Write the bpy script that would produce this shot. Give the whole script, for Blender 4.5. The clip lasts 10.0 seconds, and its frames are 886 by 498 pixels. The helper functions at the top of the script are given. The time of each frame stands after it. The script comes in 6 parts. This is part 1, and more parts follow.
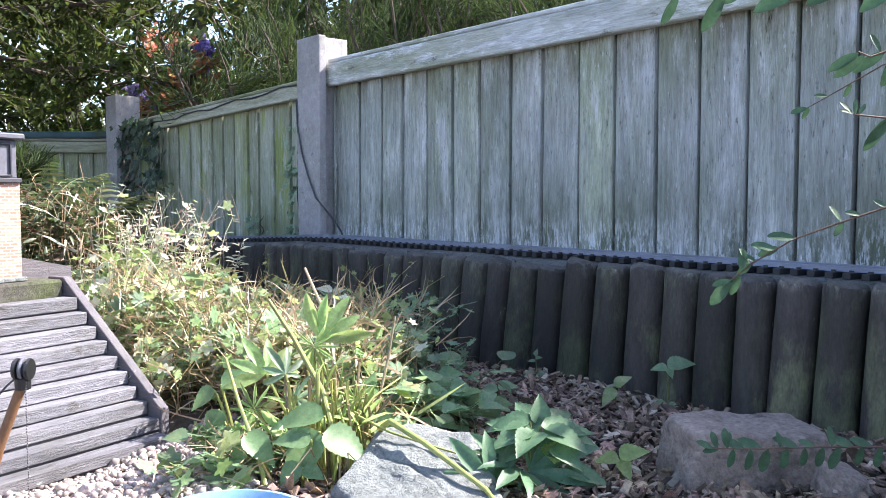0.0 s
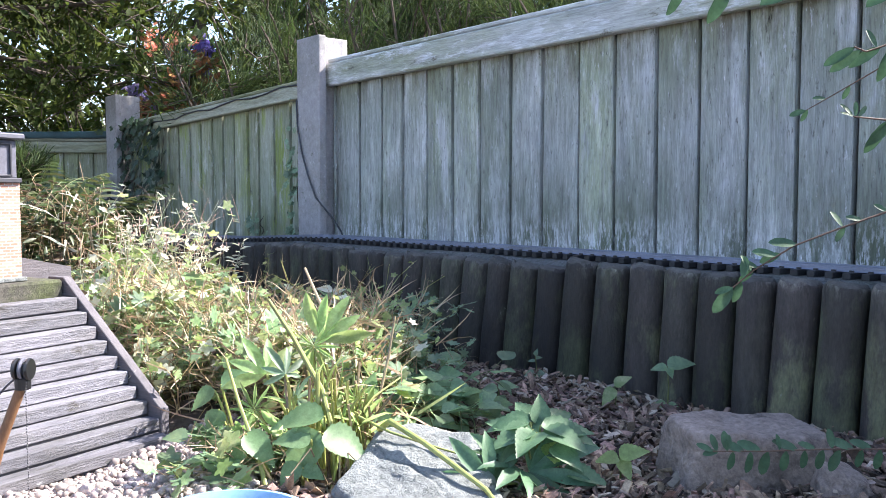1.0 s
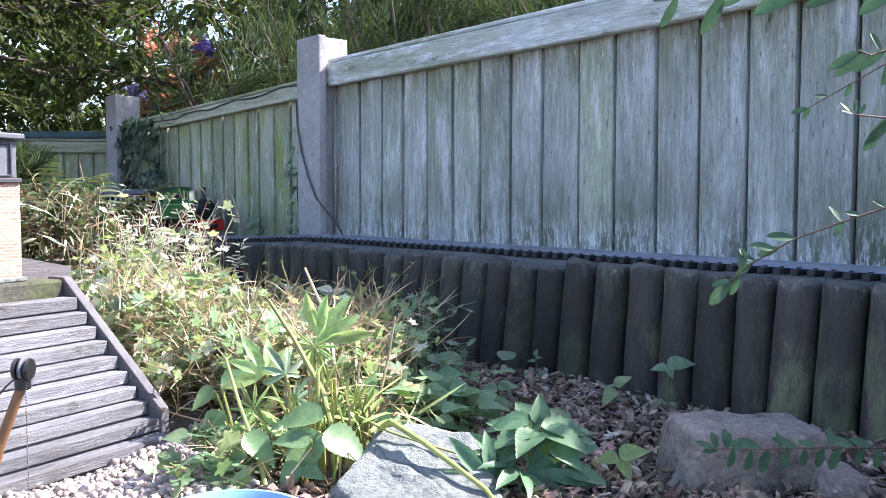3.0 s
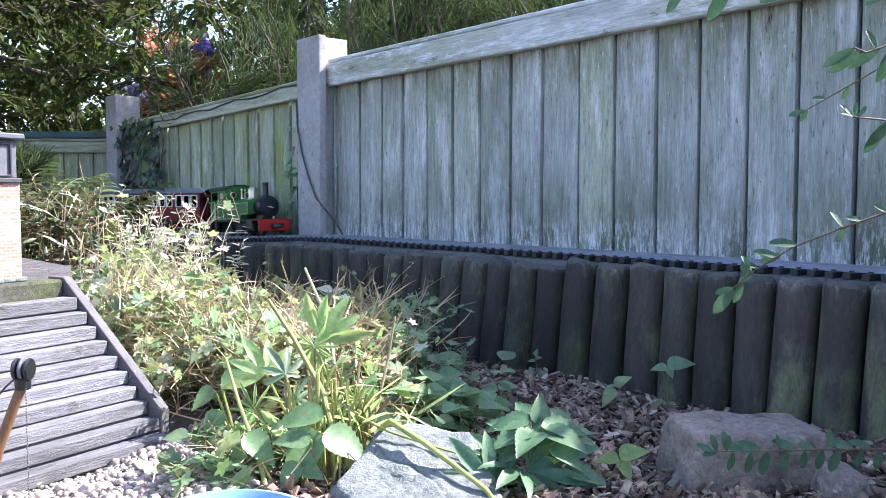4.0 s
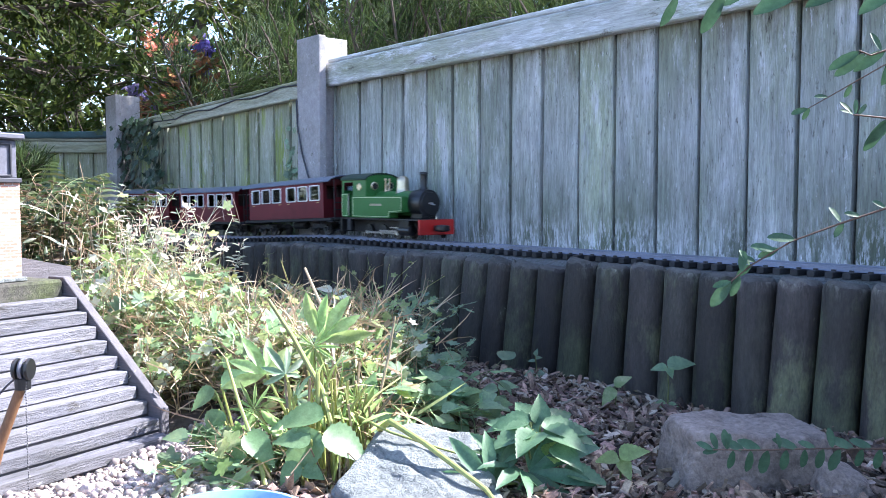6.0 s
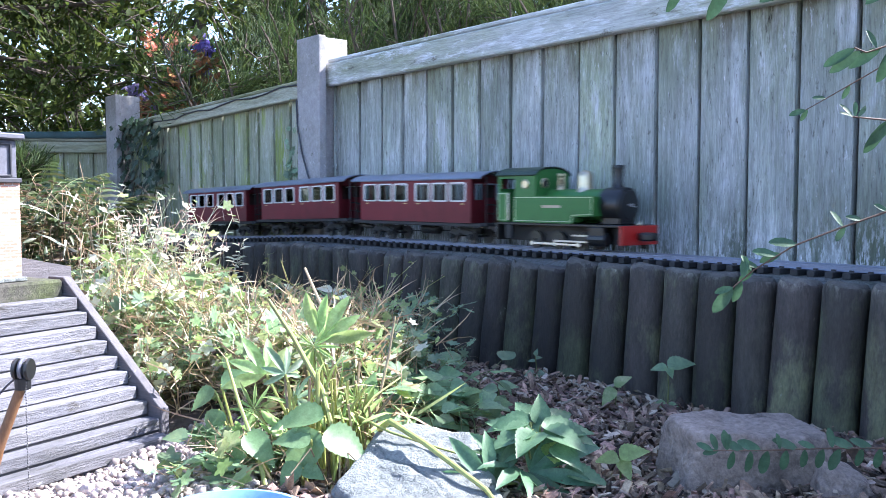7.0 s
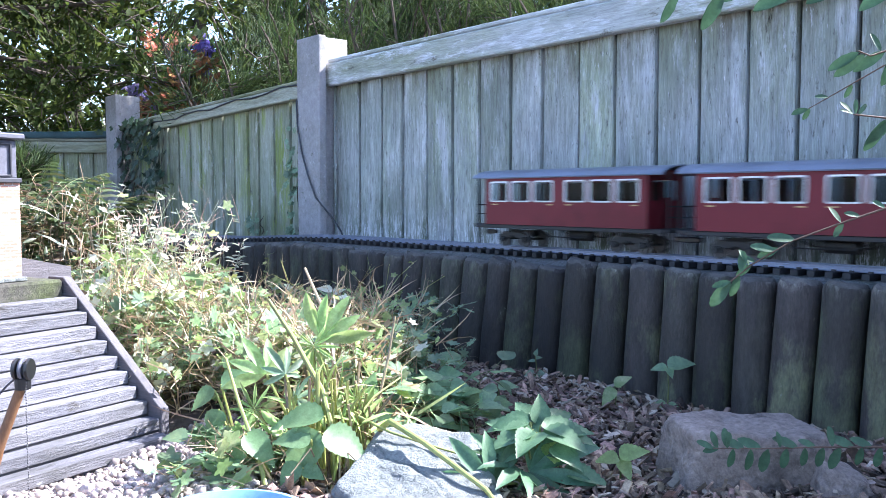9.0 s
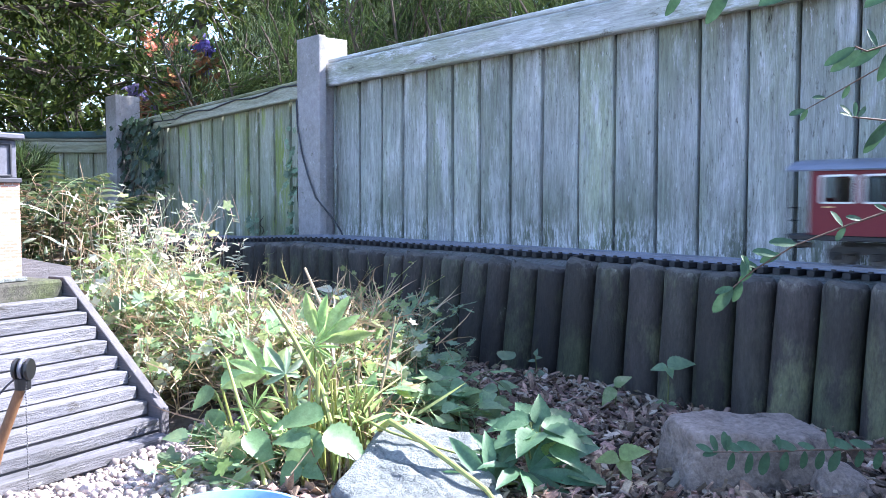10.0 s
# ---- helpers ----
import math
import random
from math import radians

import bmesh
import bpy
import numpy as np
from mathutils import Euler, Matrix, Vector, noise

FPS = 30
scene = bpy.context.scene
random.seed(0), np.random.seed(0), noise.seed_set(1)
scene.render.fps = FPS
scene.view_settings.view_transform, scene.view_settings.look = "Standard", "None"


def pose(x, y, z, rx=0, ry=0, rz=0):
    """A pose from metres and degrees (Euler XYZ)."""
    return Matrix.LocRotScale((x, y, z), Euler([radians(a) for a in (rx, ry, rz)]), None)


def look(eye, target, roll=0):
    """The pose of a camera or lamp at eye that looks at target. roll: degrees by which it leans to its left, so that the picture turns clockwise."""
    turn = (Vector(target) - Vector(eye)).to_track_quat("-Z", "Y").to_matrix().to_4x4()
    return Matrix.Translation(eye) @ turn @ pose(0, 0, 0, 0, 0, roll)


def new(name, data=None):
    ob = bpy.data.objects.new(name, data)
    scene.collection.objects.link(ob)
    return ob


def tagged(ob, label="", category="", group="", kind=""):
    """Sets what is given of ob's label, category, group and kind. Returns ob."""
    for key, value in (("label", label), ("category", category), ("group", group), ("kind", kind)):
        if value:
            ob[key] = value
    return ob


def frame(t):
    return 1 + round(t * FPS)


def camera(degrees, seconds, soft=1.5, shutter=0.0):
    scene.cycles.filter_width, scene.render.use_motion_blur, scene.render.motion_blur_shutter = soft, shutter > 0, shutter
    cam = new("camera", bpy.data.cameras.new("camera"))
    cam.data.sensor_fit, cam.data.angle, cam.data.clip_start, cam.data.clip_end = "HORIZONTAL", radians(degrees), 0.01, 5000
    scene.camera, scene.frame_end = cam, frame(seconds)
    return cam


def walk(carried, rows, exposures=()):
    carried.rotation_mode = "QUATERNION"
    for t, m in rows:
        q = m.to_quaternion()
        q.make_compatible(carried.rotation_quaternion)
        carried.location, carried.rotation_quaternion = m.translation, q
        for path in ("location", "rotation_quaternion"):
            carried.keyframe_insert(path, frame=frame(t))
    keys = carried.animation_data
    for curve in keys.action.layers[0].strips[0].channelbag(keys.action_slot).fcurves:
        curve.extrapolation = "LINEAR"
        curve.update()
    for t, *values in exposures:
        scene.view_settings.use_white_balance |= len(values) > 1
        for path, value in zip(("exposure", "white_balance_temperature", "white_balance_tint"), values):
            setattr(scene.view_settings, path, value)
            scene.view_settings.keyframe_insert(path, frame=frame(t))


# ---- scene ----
cam = camera(54.0, 10.0, soft=0.85, shutter=0.6)
EYE = pose(0, 0, 0.335, 86.62, 0, 0)
walk(cam, [(0.0, EYE), (10.0, EYE)], [(0.0, 1.92, 6300, 15), (2.7, 1.97, 6150, 15), (4.5, 2.03, 5900, 15), (7.0, 2.14, 5700, 15), (10.0, 2.18, 5650, 15)])

# ---- world, sun ----
SUN_AZ, SUN_EL = 72.0, 43.8          # degrees east of +y, and above the ground
world = bpy.data.worlds.new("sky_world")
scene.world = world
world.use_nodes = True
wn = world.node_tree.nodes
sky = wn.new("ShaderNodeTexSky")
sky.sky_type, sky.sun_disc = "NISHITA", False
sky.sun_elevation, sky.sun_rotation = radians(SUN_EL), radians(SUN_AZ)
sky.air_density, sky.dust_density = 1.0, 1.5
wn["Background"].inputs["Strength"].default_value = 0.125
world.node_tree.links.new(sky.outputs[0], wn["Background"].inputs["Color"])
sun_data = bpy.data.lights.new("sun", "SUN")
sun_data.energy, sun_data.angle, sun_data.color = 5.0, radians(0.53), (1.0, 0.95, 0.86)
sun = new("sun", sun_data)
sun_dir = Vector((math.sin(radians(SUN_AZ)) * math.cos(radians(SUN_EL)), math.cos(radians(SUN_AZ)) * math.cos(radians(SUN_EL)), math.sin(radians(SUN_EL))))
sun.matrix_world = look(sun_dir * 20, (0, 0, 0))


# ---- materials ----
def mat(name, base, rough=0.7, metal=0.0, var=0.25, scale=30.0, fine=200.0, bump=0.3, stretch=(1, 1, 1), second=None,
        mix_lo=0.45, mix_hi=0.65, big=4.0, island=0.0, objvar=0.0, trans=0.0, spec=0.5, dist=0.002, bands=(), band_stretch=None):
    """A node material: base colour varied at two scales, a second colour in patches, fine relief."""
    m = bpy.data.materials.new(name)
    m.use_nodes = True
    nt = m.node_tree
    N, L = nt.nodes, nt.links
    b = N["Principled BSDF"]
    co = N.new("ShaderNodeTexCoord")
    mp = N.new("ShaderNodeMapping")
    mp.inputs["Scale"].default_value = stretch
    L.new(co.outputs["Object"], mp.inputs["Vector"])
    vec = mp.outputs["Vector"]
    if objvar or island:
        oi = N.new("ShaderNodeObjectInfo")
        mv = N.new("ShaderNodeVectorMath")
        mv.operation = "ADD"
        sc = N.new("ShaderNodeMath")
        sc.operation = "MULTIPLY"
        sc.inputs[1].default_value = 37.0
        L.new(oi.outputs["Random"], sc.inputs[0])
        L.new(vec, mv.inputs[0])
        L.new(sc.outputs[0], mv.inputs[1])
        vec = mv.outputs[0]

    vec2 = vec
    if band_stretch:
        mp2 = N.new("ShaderNodeMapping")
        mp2.inputs["Scale"].default_value = [a / b for a, b in zip(band_stretch, stretch)]
        L.new(vec, mp2.inputs["Vector"])
        vec2 = mp2.outputs["Vector"]

    def noisy(s, detail=7.0, rgh=0.68, src=None):
        n = N.new("ShaderNodeTexNoise")
        n.inputs["Scale"].default_value, n.inputs["Detail"].default_value, n.inputs["Roughness"].default_value = s, detail, rgh
        L.new(src or vec, n.inputs["Vector"])
        return n.outputs["Fac"]

    def remap(src, a, c, lo, hi):
        r = N.new("ShaderNodeMapRange")
        r.inputs["From Min"].default_value, r.inputs["From Max"].default_value = a, c
        r.inputs["To Min"].default_value, r.inputs["To Max"].default_value = lo, hi
        L.new(src, r.inputs["Value"])
        return r.outputs[0]

    col = N.new("ShaderNodeMix")
    col.data_type = "RGBA"
    col.inputs[6].default_value = (*base, 1)
    col.inputs[7].default_value = (*(second or [c * 0.6 for c in base]), 1)
    L.new(remap(noisy(big, src=vec2), mix_lo, mix_hi, 0.0, 1.0), col.inputs[0])
    tint = col.outputs[2]
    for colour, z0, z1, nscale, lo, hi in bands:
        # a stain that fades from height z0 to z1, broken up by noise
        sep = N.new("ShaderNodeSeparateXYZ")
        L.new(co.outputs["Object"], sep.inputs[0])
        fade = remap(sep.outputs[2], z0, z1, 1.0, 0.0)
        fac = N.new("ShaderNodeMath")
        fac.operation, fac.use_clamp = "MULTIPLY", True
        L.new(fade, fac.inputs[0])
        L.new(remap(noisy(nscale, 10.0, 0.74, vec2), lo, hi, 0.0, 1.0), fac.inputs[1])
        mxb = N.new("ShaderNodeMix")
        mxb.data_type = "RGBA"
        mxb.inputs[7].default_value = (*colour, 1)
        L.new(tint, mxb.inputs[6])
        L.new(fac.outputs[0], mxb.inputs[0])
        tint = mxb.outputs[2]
    val = N.new("ShaderNodeHueSaturation")
    mul = N.new("ShaderNodeMath")
    mul.operation = "MULTIPLY"
    L.new(remap(noisy(scale), 0.3, 0.7, 1 - var, 1 + var), mul.inputs[0])
    L.new(remap(noisy(fine), 0.3, 0.7, 1 - var * 0.9, 1 + var * 0.9), mul.inputs[1])
    out = mul.outputs[0]
    for amount, node, sock in ((objvar, "ShaderNodeObjectInfo", "Random"), (island, "ShaderNodeNewGeometry", "Random Per Island")):
        if amount:
            o = N.new(node)
            mm = N.new("ShaderNodeMath")
            mm.operation = "MULTIPLY"
            L.new(remap(o.outputs[sock], 0, 1, 1 - amount, 1 + amount), mm.inputs[0])
            L.new(out, mm.inputs[1])
            out = mm.outputs[0]
            hs = N.new("ShaderNodeMath")
            hs.operation = "ADD"
            hs.inputs[1].default_value = 0.0
            fr = N.new("ShaderNodeMath")
            fr.operation = "FRACT"
            m7 = N.new("ShaderNodeMath")
            m7.operation = "MULTIPLY"
            m7.inputs[1].default_value = 7.31
            L.new(o.outputs[sock], m7.inputs[0])
            L.new(m7.outputs[0], fr.inputs[0])
            L.new(remap(fr.outputs[0], 0, 1, 0.5 - 0.03 * min(1, amount * 2), 0.5 + 0.02 * min(1, amount * 2)), hs.inputs[0])
            L.new(hs.outputs[0], val.inputs["Hue"])
    L.new(out, val.inputs["Value"])
    L.new(tint, val.inputs["Color"])
    L.new(val.outputs[0], b.inputs["Base Color"])
    b.inputs["Roughness"].default_value, b.inputs["Metallic"].default_value = rough, metal
    b.inputs["Specular IOR Level"].default_value = spec
    if bump:
        bp = N.new("ShaderNodeBump")
        bp.inputs["Strength"].default_value, bp.inputs["Distance"].default_value = bump, dist
        ad = N.new("ShaderNodeMath")
        ad.operation = "ADD"
        L.new(noisy(scale * 1.3), ad.inputs[0])
        L.new(noisy(fine), ad.inputs[1])
        L.new(ad.outputs[0], bp.inputs["Height"])
        L.new(bp.outputs[0], b.inputs["Normal"])
    if trans:
        tr = N.new("ShaderNodeBsdfTranslucent")
        mx = N.new("ShaderNodeMixShader")
        bright = N.new("ShaderNodeHueSaturation")
        bright.inputs["Hue"].default_value, bright.inputs["Saturation"].default_value, bright.inputs["Value"].default_value = 0.485, 1.1, 1.7
        L.new(val.outputs[0], bright.inputs["Color"])
        L.new(bright.outputs[0], tr.inputs["Color"])
        mx.inputs[0].default_value = trans
        L.new(b.outputs[0], mx.inputs[1])
        L.new(tr.outputs[0], mx.inputs[2])
        L.new(mx.outputs[0], N["Material Output"].inputs["Surface"])
    return m


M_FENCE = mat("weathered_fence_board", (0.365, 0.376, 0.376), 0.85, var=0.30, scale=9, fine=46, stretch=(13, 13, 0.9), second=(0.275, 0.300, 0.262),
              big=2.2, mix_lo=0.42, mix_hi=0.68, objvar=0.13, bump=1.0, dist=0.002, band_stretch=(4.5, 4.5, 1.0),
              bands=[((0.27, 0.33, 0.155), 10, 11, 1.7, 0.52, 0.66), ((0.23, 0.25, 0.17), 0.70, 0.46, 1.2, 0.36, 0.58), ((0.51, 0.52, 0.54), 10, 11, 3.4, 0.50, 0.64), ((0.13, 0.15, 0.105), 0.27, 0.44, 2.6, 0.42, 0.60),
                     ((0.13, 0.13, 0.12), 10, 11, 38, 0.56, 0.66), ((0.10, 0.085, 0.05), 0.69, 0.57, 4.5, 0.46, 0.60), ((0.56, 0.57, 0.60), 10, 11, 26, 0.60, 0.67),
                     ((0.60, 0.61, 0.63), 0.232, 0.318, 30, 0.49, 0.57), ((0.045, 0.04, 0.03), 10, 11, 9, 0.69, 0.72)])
M_FENCE_RAIL = mat("weathered_rail", (0.46, 0.47, 0.46), 0.85, var=0.3, scale=7, fine=40, stretch=(0.7, 9, 9), second=(0.27, 0.29, 0.19), big=1.2, bump=0.8, band_stretch=(1.3, 4.5, 4.5), bands=[((0.60, 0.61, 0.63), 10, 11, 6, 0.52, 0.6), ((0.17, 0.16, 0.13), 10, 11, 9, 0.6, 0.67)])
M_FENCE_OLD = mat("algae_fence_board", (0.38, 0.39, 0.31), 0.88, var=0.28, scale=9, fine=46, stretch=(13, 13, 0.9), second=(0.22, 0.25, 0.13),
                  big=2.2, mix_lo=0.42, mix_hi=0.66, objvar=0.16, bump=0.9, dist=0.002, band_stretch=(4.5, 4.5, 1.3),
                  bands=[((0.28, 0.34, 0.10), 10, 11, 1.8, 0.54, 0.64), ((0.14, 0.14, 0.10), 10, 11, 8, 0.58, 0.66), ((0.50, 0.51, 0.45), 10, 11, 6, 0.56, 0.63)])
M_RAIL_OLD = mat("algae_rail", (0.40, 0.40, 0.32), 0.88, var=0.32, scale=9, fine=42, stretch=(0.9, 9, 9), second=(0.20, 0.21, 0.11), big=1.2, bump=0.8)
M_POST = mat("concrete_post", (0.36, 0.34, 0.35), 0.9, var=0.18, scale=60, fine=350, second=(0.27, 0.26, 0.25), big=7, bump=0.6, bands=[((0.52, 0.50, 0.52), 10, 11, 70, 0.60, 0.66), ((0.12, 0.12, 0.09), 10, 11, 22, 0.60, 0.68)])
M_LOG = mat("tarred_log", (0.041, 0.035, 0.031), 0.75, var=0.35, scale=12, fine=60, stretch=(6, 6, 1.6), second=(0.085, 0.085, 0.06), big=2.2,
            mix_lo=0.55, mix_hi=0.8, objvar=0.42, bump=0.8, band_stretch=(2.6, 2.6, 1.2), bands=[((0.15, 0.16, 0.085), 0.03, 0.15, 4, 0.5, 0.68), ((0.10, 0.108, 0.060), 10, 11, 4, 0.52, 0.68), ((0.24, 0.23, 0.20), 10, 11, 16, 0.66, 0.70), ((0.20, 0.19, 0.16), 0.225, 0.195, 14, 0.5, 0.62)])
M_LOG_TOP = mat("log_end_grain", (0.095, 0.088, 0.080), 0.9, var=0.3, scale=40, fine=200, bump=0.5, objvar=0.2)
M_SOIL = mat("soil", (0.10, 0.075, 0.06), 0.95, var=0.4, scale=40, fine=250, second=(0.055, 0.042, 0.034), big=6, bump=0.9, dist=0.006)
M_BALLAST = mat("ballast", (0.12, 0.12, 0.12), 0.95, var=0.45, scale=120, fine=400, second=(0.07, 0.075, 0.06), big=10, bump=0.9, dist=0.004)
M_RAIL = mat("rail_steel", (0.235, 0.26, 0.35), 0.42, 0.35, var=0.12, scale=40, fine=300, bump=0.1)
M_SLEEPER = mat("black_sleeper", (0.022, 0.021, 0.023), 0.6, var=0.2, scale=60, fine=300, objvar=0.2, bump=0.2)
M_STONE = mat("pale_stone", (0.21, 0.225, 0.22), 0.85, var=0.3, scale=22, fine=130, second=(0.15, 0.16, 0.155), big=7, bump=1.0, dist=0.006, bands=[((0.09, 0.095, 0.09), 10, 11, 16, 0.58, 0.66), ((0.36, 0.37, 0.36), 10, 11, 24, 0.6, 0.68)])
M_ROCK = mat("brown_rock", (0.345, 0.275, 0.24), 0.9, var=0.4, scale=22, fine=140, second=(0.17, 0.135, 0.115), big=6, bump=1.0, dist=0.007, bands=[((0.10, 0.08, 0.07), 10, 11, 14, 0.54, 0.64), ((0.34, 0.29, 0.26), 10, 11, 30, 0.60, 0.68)])
M_DECK = mat("grey_tread", (0.155, 0.151, 0.172), 0.85, var=0.38, scale=14, fine=90, stretch=(0.5, 5, 5), second=(0.125, 0.12, 0.125), big=3, objvar=0.25, bump=1.0, band_stretch=(2.2, 6, 6), bands=[((0.075, 0.07, 0.065), 10, 11, 9, 0.57, 0.66), ((0.42, 0.42, 0.44), 10, 11, 14, 0.62, 0.68)])
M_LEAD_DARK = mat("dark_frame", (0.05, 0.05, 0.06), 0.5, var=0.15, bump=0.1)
M_STRING = mat("grey_stringer", (0.11, 0.10, 0.11), 0.85, var=0.2, scale=14, fine=90, stretch=(0.5, 5, 5), second=(0.16, 0.145, 0.15), big=5, bump=0.6)
M_RED = mat("maroon_paint", (0.155, 0.015, 0.024), 0.5, spec=0.3, var=0.06, scale=20, fine=200, bump=0.04)
M_GREEN = mat("green_paint", (0.038, 0.150, 0.036), 0.36, spec=0.35, var=0.05, scale=20, fine=200, bump=0.03)
M_GREENLINE = mat("pale_green_line", (0.48, 0.58, 0.34), 0.4, var=0.05, bump=0.0)
M_BLACK = mat("black_enamel", (0.012, 0.012, 0.014), 0.35, var=0.1, bump=0.03)
M_FRAME_BLACK = mat("dull_black", (0.018, 0.018, 0.02), 0.6, var=0.2, scale=60, bump=0.1)
M_BEAMRED = mat("red_beam", (0.50, 0.022, 0.018), 0.4, var=0.06, bump=0.02)
M_ROOF = mat("grey_roof", (0.17, 0.19, 0.25), 0.32, var=0.1, scale=25, bump=0.06)
M_CREAM = mat("cream_frame", (0.85, 0.84, 0.83), 0.5, var=0.05, bump=0.0)
M_BRASS = mat("aged_brass", (0.62, 0.53, 0.38), 0.28, 0.9, var=0.1, bump=0.03)
M_STEEL = mat("bright_steel", (0.62, 0.62, 0.64), 0.3, 0.9, var=0.08, bump=0.02)
M_GOLD = mat("gold_lining", (0.65, 0.48, 0.22), 0.5, 0.3, var=0.05, bump=0.0)
M_SEAT = mat("brown_interior", (0.035, 0.016, 0.014), 0.7, var=0.15, bump=0.1)


def leafmat(name, base, second=None, trans=0.35, island=0.35, rough=0.45, big=30, objvar=0.1, spec=0.5):
    return mat(name, base, rough, var=0.18, scale=60, fine=260, second=second, big=big, island=island, objvar=objvar, spec=spec, trans=trans, bump=0.25, dist=0.001)


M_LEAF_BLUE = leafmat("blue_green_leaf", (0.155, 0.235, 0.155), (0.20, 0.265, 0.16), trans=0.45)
M_LEAF_PALE = leafmat("pale_leaf", (0.16, 0.20, 0.07), (0.22, 0.22, 0.10))
M_DRY = leafmat("dry_stalk", (0.42, 0.33, 0.20), (0.24, 0.16, 0.09), trans=0.15)
M_STEM = leafmat("green_stem", (0.13, 0.17, 0.05), (0.17, 0.17, 0.07), trans=0.1)
M_TREE_LEAF = leafmat("tree_leaf", (0.042, 0.064, 0.018), (0.06, 0.078, 0.022), trans=0.4, rough=0.7, spec=0.15)
M_NEEDLE = leafmat("needle_leaf", (0.040, 0.066, 0.024), (0.055, 0.078, 0.030), trans=0.3, rough=0.65, spec=0.2)
M_BARK = mat("shrub_bark", (0.09, 0.07, 0.055), 0.9, var=0.3, scale=30, bump=0.6)


# ---- mesh helpers ----
def mesh_of(bm, name, material, smooth=False):
    me = bpy.data.meshes.new(name)
    bm.to_mesh(me)
    bm.free()
    for m in (material if isinstance(material, (list, tuple)) else [material]):
        me.materials.append(m)
    if smooth:
        for p in me.polygons:
            p.use_smooth = True
        me.set_sharp_from_angle(angle=radians(38))
    return me


def part(name, bm, material, parent=None, label="", m=None, smooth=False):
    """One mesh object, under a thing or a part."""
    ob = new(name, bm if isinstance(bm, bpy.types.Mesh) else mesh_of(bm, name, material, smooth))
    ob.parent = parent
    if m is not None:
        ob.matrix_basis = m
    return tagged(ob, label)


def thing(name, label, category, m=None, group="", kind=""):
    ob = new(name)
    ob.empty_display_size = 0.05
    if m is not None:
        ob.matrix_basis = m
    return tagged(ob, label, category, group, kind)


def box(bm, x0, x1, y0, y1, z0, z1, bevel=0.0, seg=1):
    r = bmesh.ops.create_cube(bm, size=1.0)
    vs = r["verts"]
    for v in vs:
        v.co = Vector((x0 + (v.co.x + 0.5) * (x1 - x0), y0 + (v.co.y + 0.5) * (y1 - y0), z0 + (v.co.z + 0.5) * (z1 - z0)))
    if bevel:
        es = list({e for v in vs for e in v.link_edges})
        bmesh.ops.bevel(bm, geom=es, offset=bevel, segments=seg, affect="EDGES", profile=0.6)
    return vs


def boxed(*a, **k):
    bm = bmesh.new()
    box(bm, *a, **k)
    return bm


def cyl(bm, p, q, r0, r1=None, n=16):
    """A cylinder or cone from p to q."""
    p, q = Vector(p), Vector(q)
    d = q - p
    m = Matrix.Translation((p + q) / 2) @ d.to_track_quat("Z", "Y").to_matrix().to_4x4()
    return bmesh.ops.create_cone(bm, cap_ends=True, segments=n, radius1=r0, radius2=r0 if r1 is None else r1, depth=d.length, matrix=m)["verts"]


def lathe(bm, profile, centre, axis="Z", n=20):
    """Turn (radius, height) pairs round an axis through centre."""
    rings = []
    for r, h in profile:
        ring = []
        for k in range(n):
            a = 2 * math.pi * k / n
            c, s = r * math.cos(a), r * math.sin(a)
            co = {"Z": (c, s, h), "X": (h, c, s), "Y": (c, h, s)}[axis]
            ring.append(bm.verts.new(Vector(centre) + Vector(co)))
        rings.append(ring)
    for a, b in zip(rings, rings[1:]):
        for k in range(n):
            bm.faces.new((a[k], a[(k + 1) % n], b[(k + 1) % n], b[k]))
    for ring in (rings[0], rings[-1]):
        bm.faces.new(ring)
    bmesh.ops.recalc_face_normals(bm, faces=bm.faces)


def prism(bm, outline, y0, y1):
    """Extrude an outline of (x, z) pairs from y0 to y1."""
    a = [bm.verts.new((x, y0, z)) for x, z in outline]
    b = [bm.verts.new((x, y1, z)) for x, z in outline]
    n = len(a)
    bm.faces.new(a)
    bm.faces.new(b[::-1])
    for k in range(n):
        bm.faces.new((a[k], b[k], b[(k + 1) % n], a[(k + 1) % n]))
    bmesh.ops.recalc_face_normals(bm, faces=bm.faces)


def tube(bm, pts, r0, r1=None, n=6):
    """A tapered tube through points."""
    pts = [Vector(p) for p in pts]
    r1 = r0 if r1 is None else r1
    rings = []
    for i, p in enumerate(pts):
        d = (pts[min(i + 1, len(pts) - 1)] - pts[max(i - 1, 0)]).normalized()
        u = d.orthogonal().normalized() if abs(d.z) > 0.98 else d.cross(Vector((0, 0, 1))).normalized()
        v = d.cross(u)
        r = r0 + (r1 - r0) * i / max(1, len(pts) - 1)
        rings.append([bm.verts.new(p + r * (math.cos(2 * math.pi * k / n) * u + math.sin(2 * math.pi * k / n) * v)) for k in range(n)])
    for a, b in zip(rings, rings[1:]):
        for k in range(n):
            bm.faces.new((a[k], a[(k + 1) % n], b[(k + 1) % n], b[k]))
    bm.faces.new(rings[0][::-1])
    bm.faces.new(rings[-1])


def smooth01(x):
    x = min(1.0, max(0.0, x))
    return x * x * (3 - 2 * x)


# ---- the plan: a frame along the fence: x along it, y behind it ----
TURN = -49.83
FR = pose(0, 2.1905, 0, 0, 0, TURN)
TRACK_Y, RAIL_TOP = -0.13, 0.235


def fall(s):
    """How far the track bed lies below its level near the middle."""
    return 0.024 * smooth01((-0.25 - s) / 0.75)


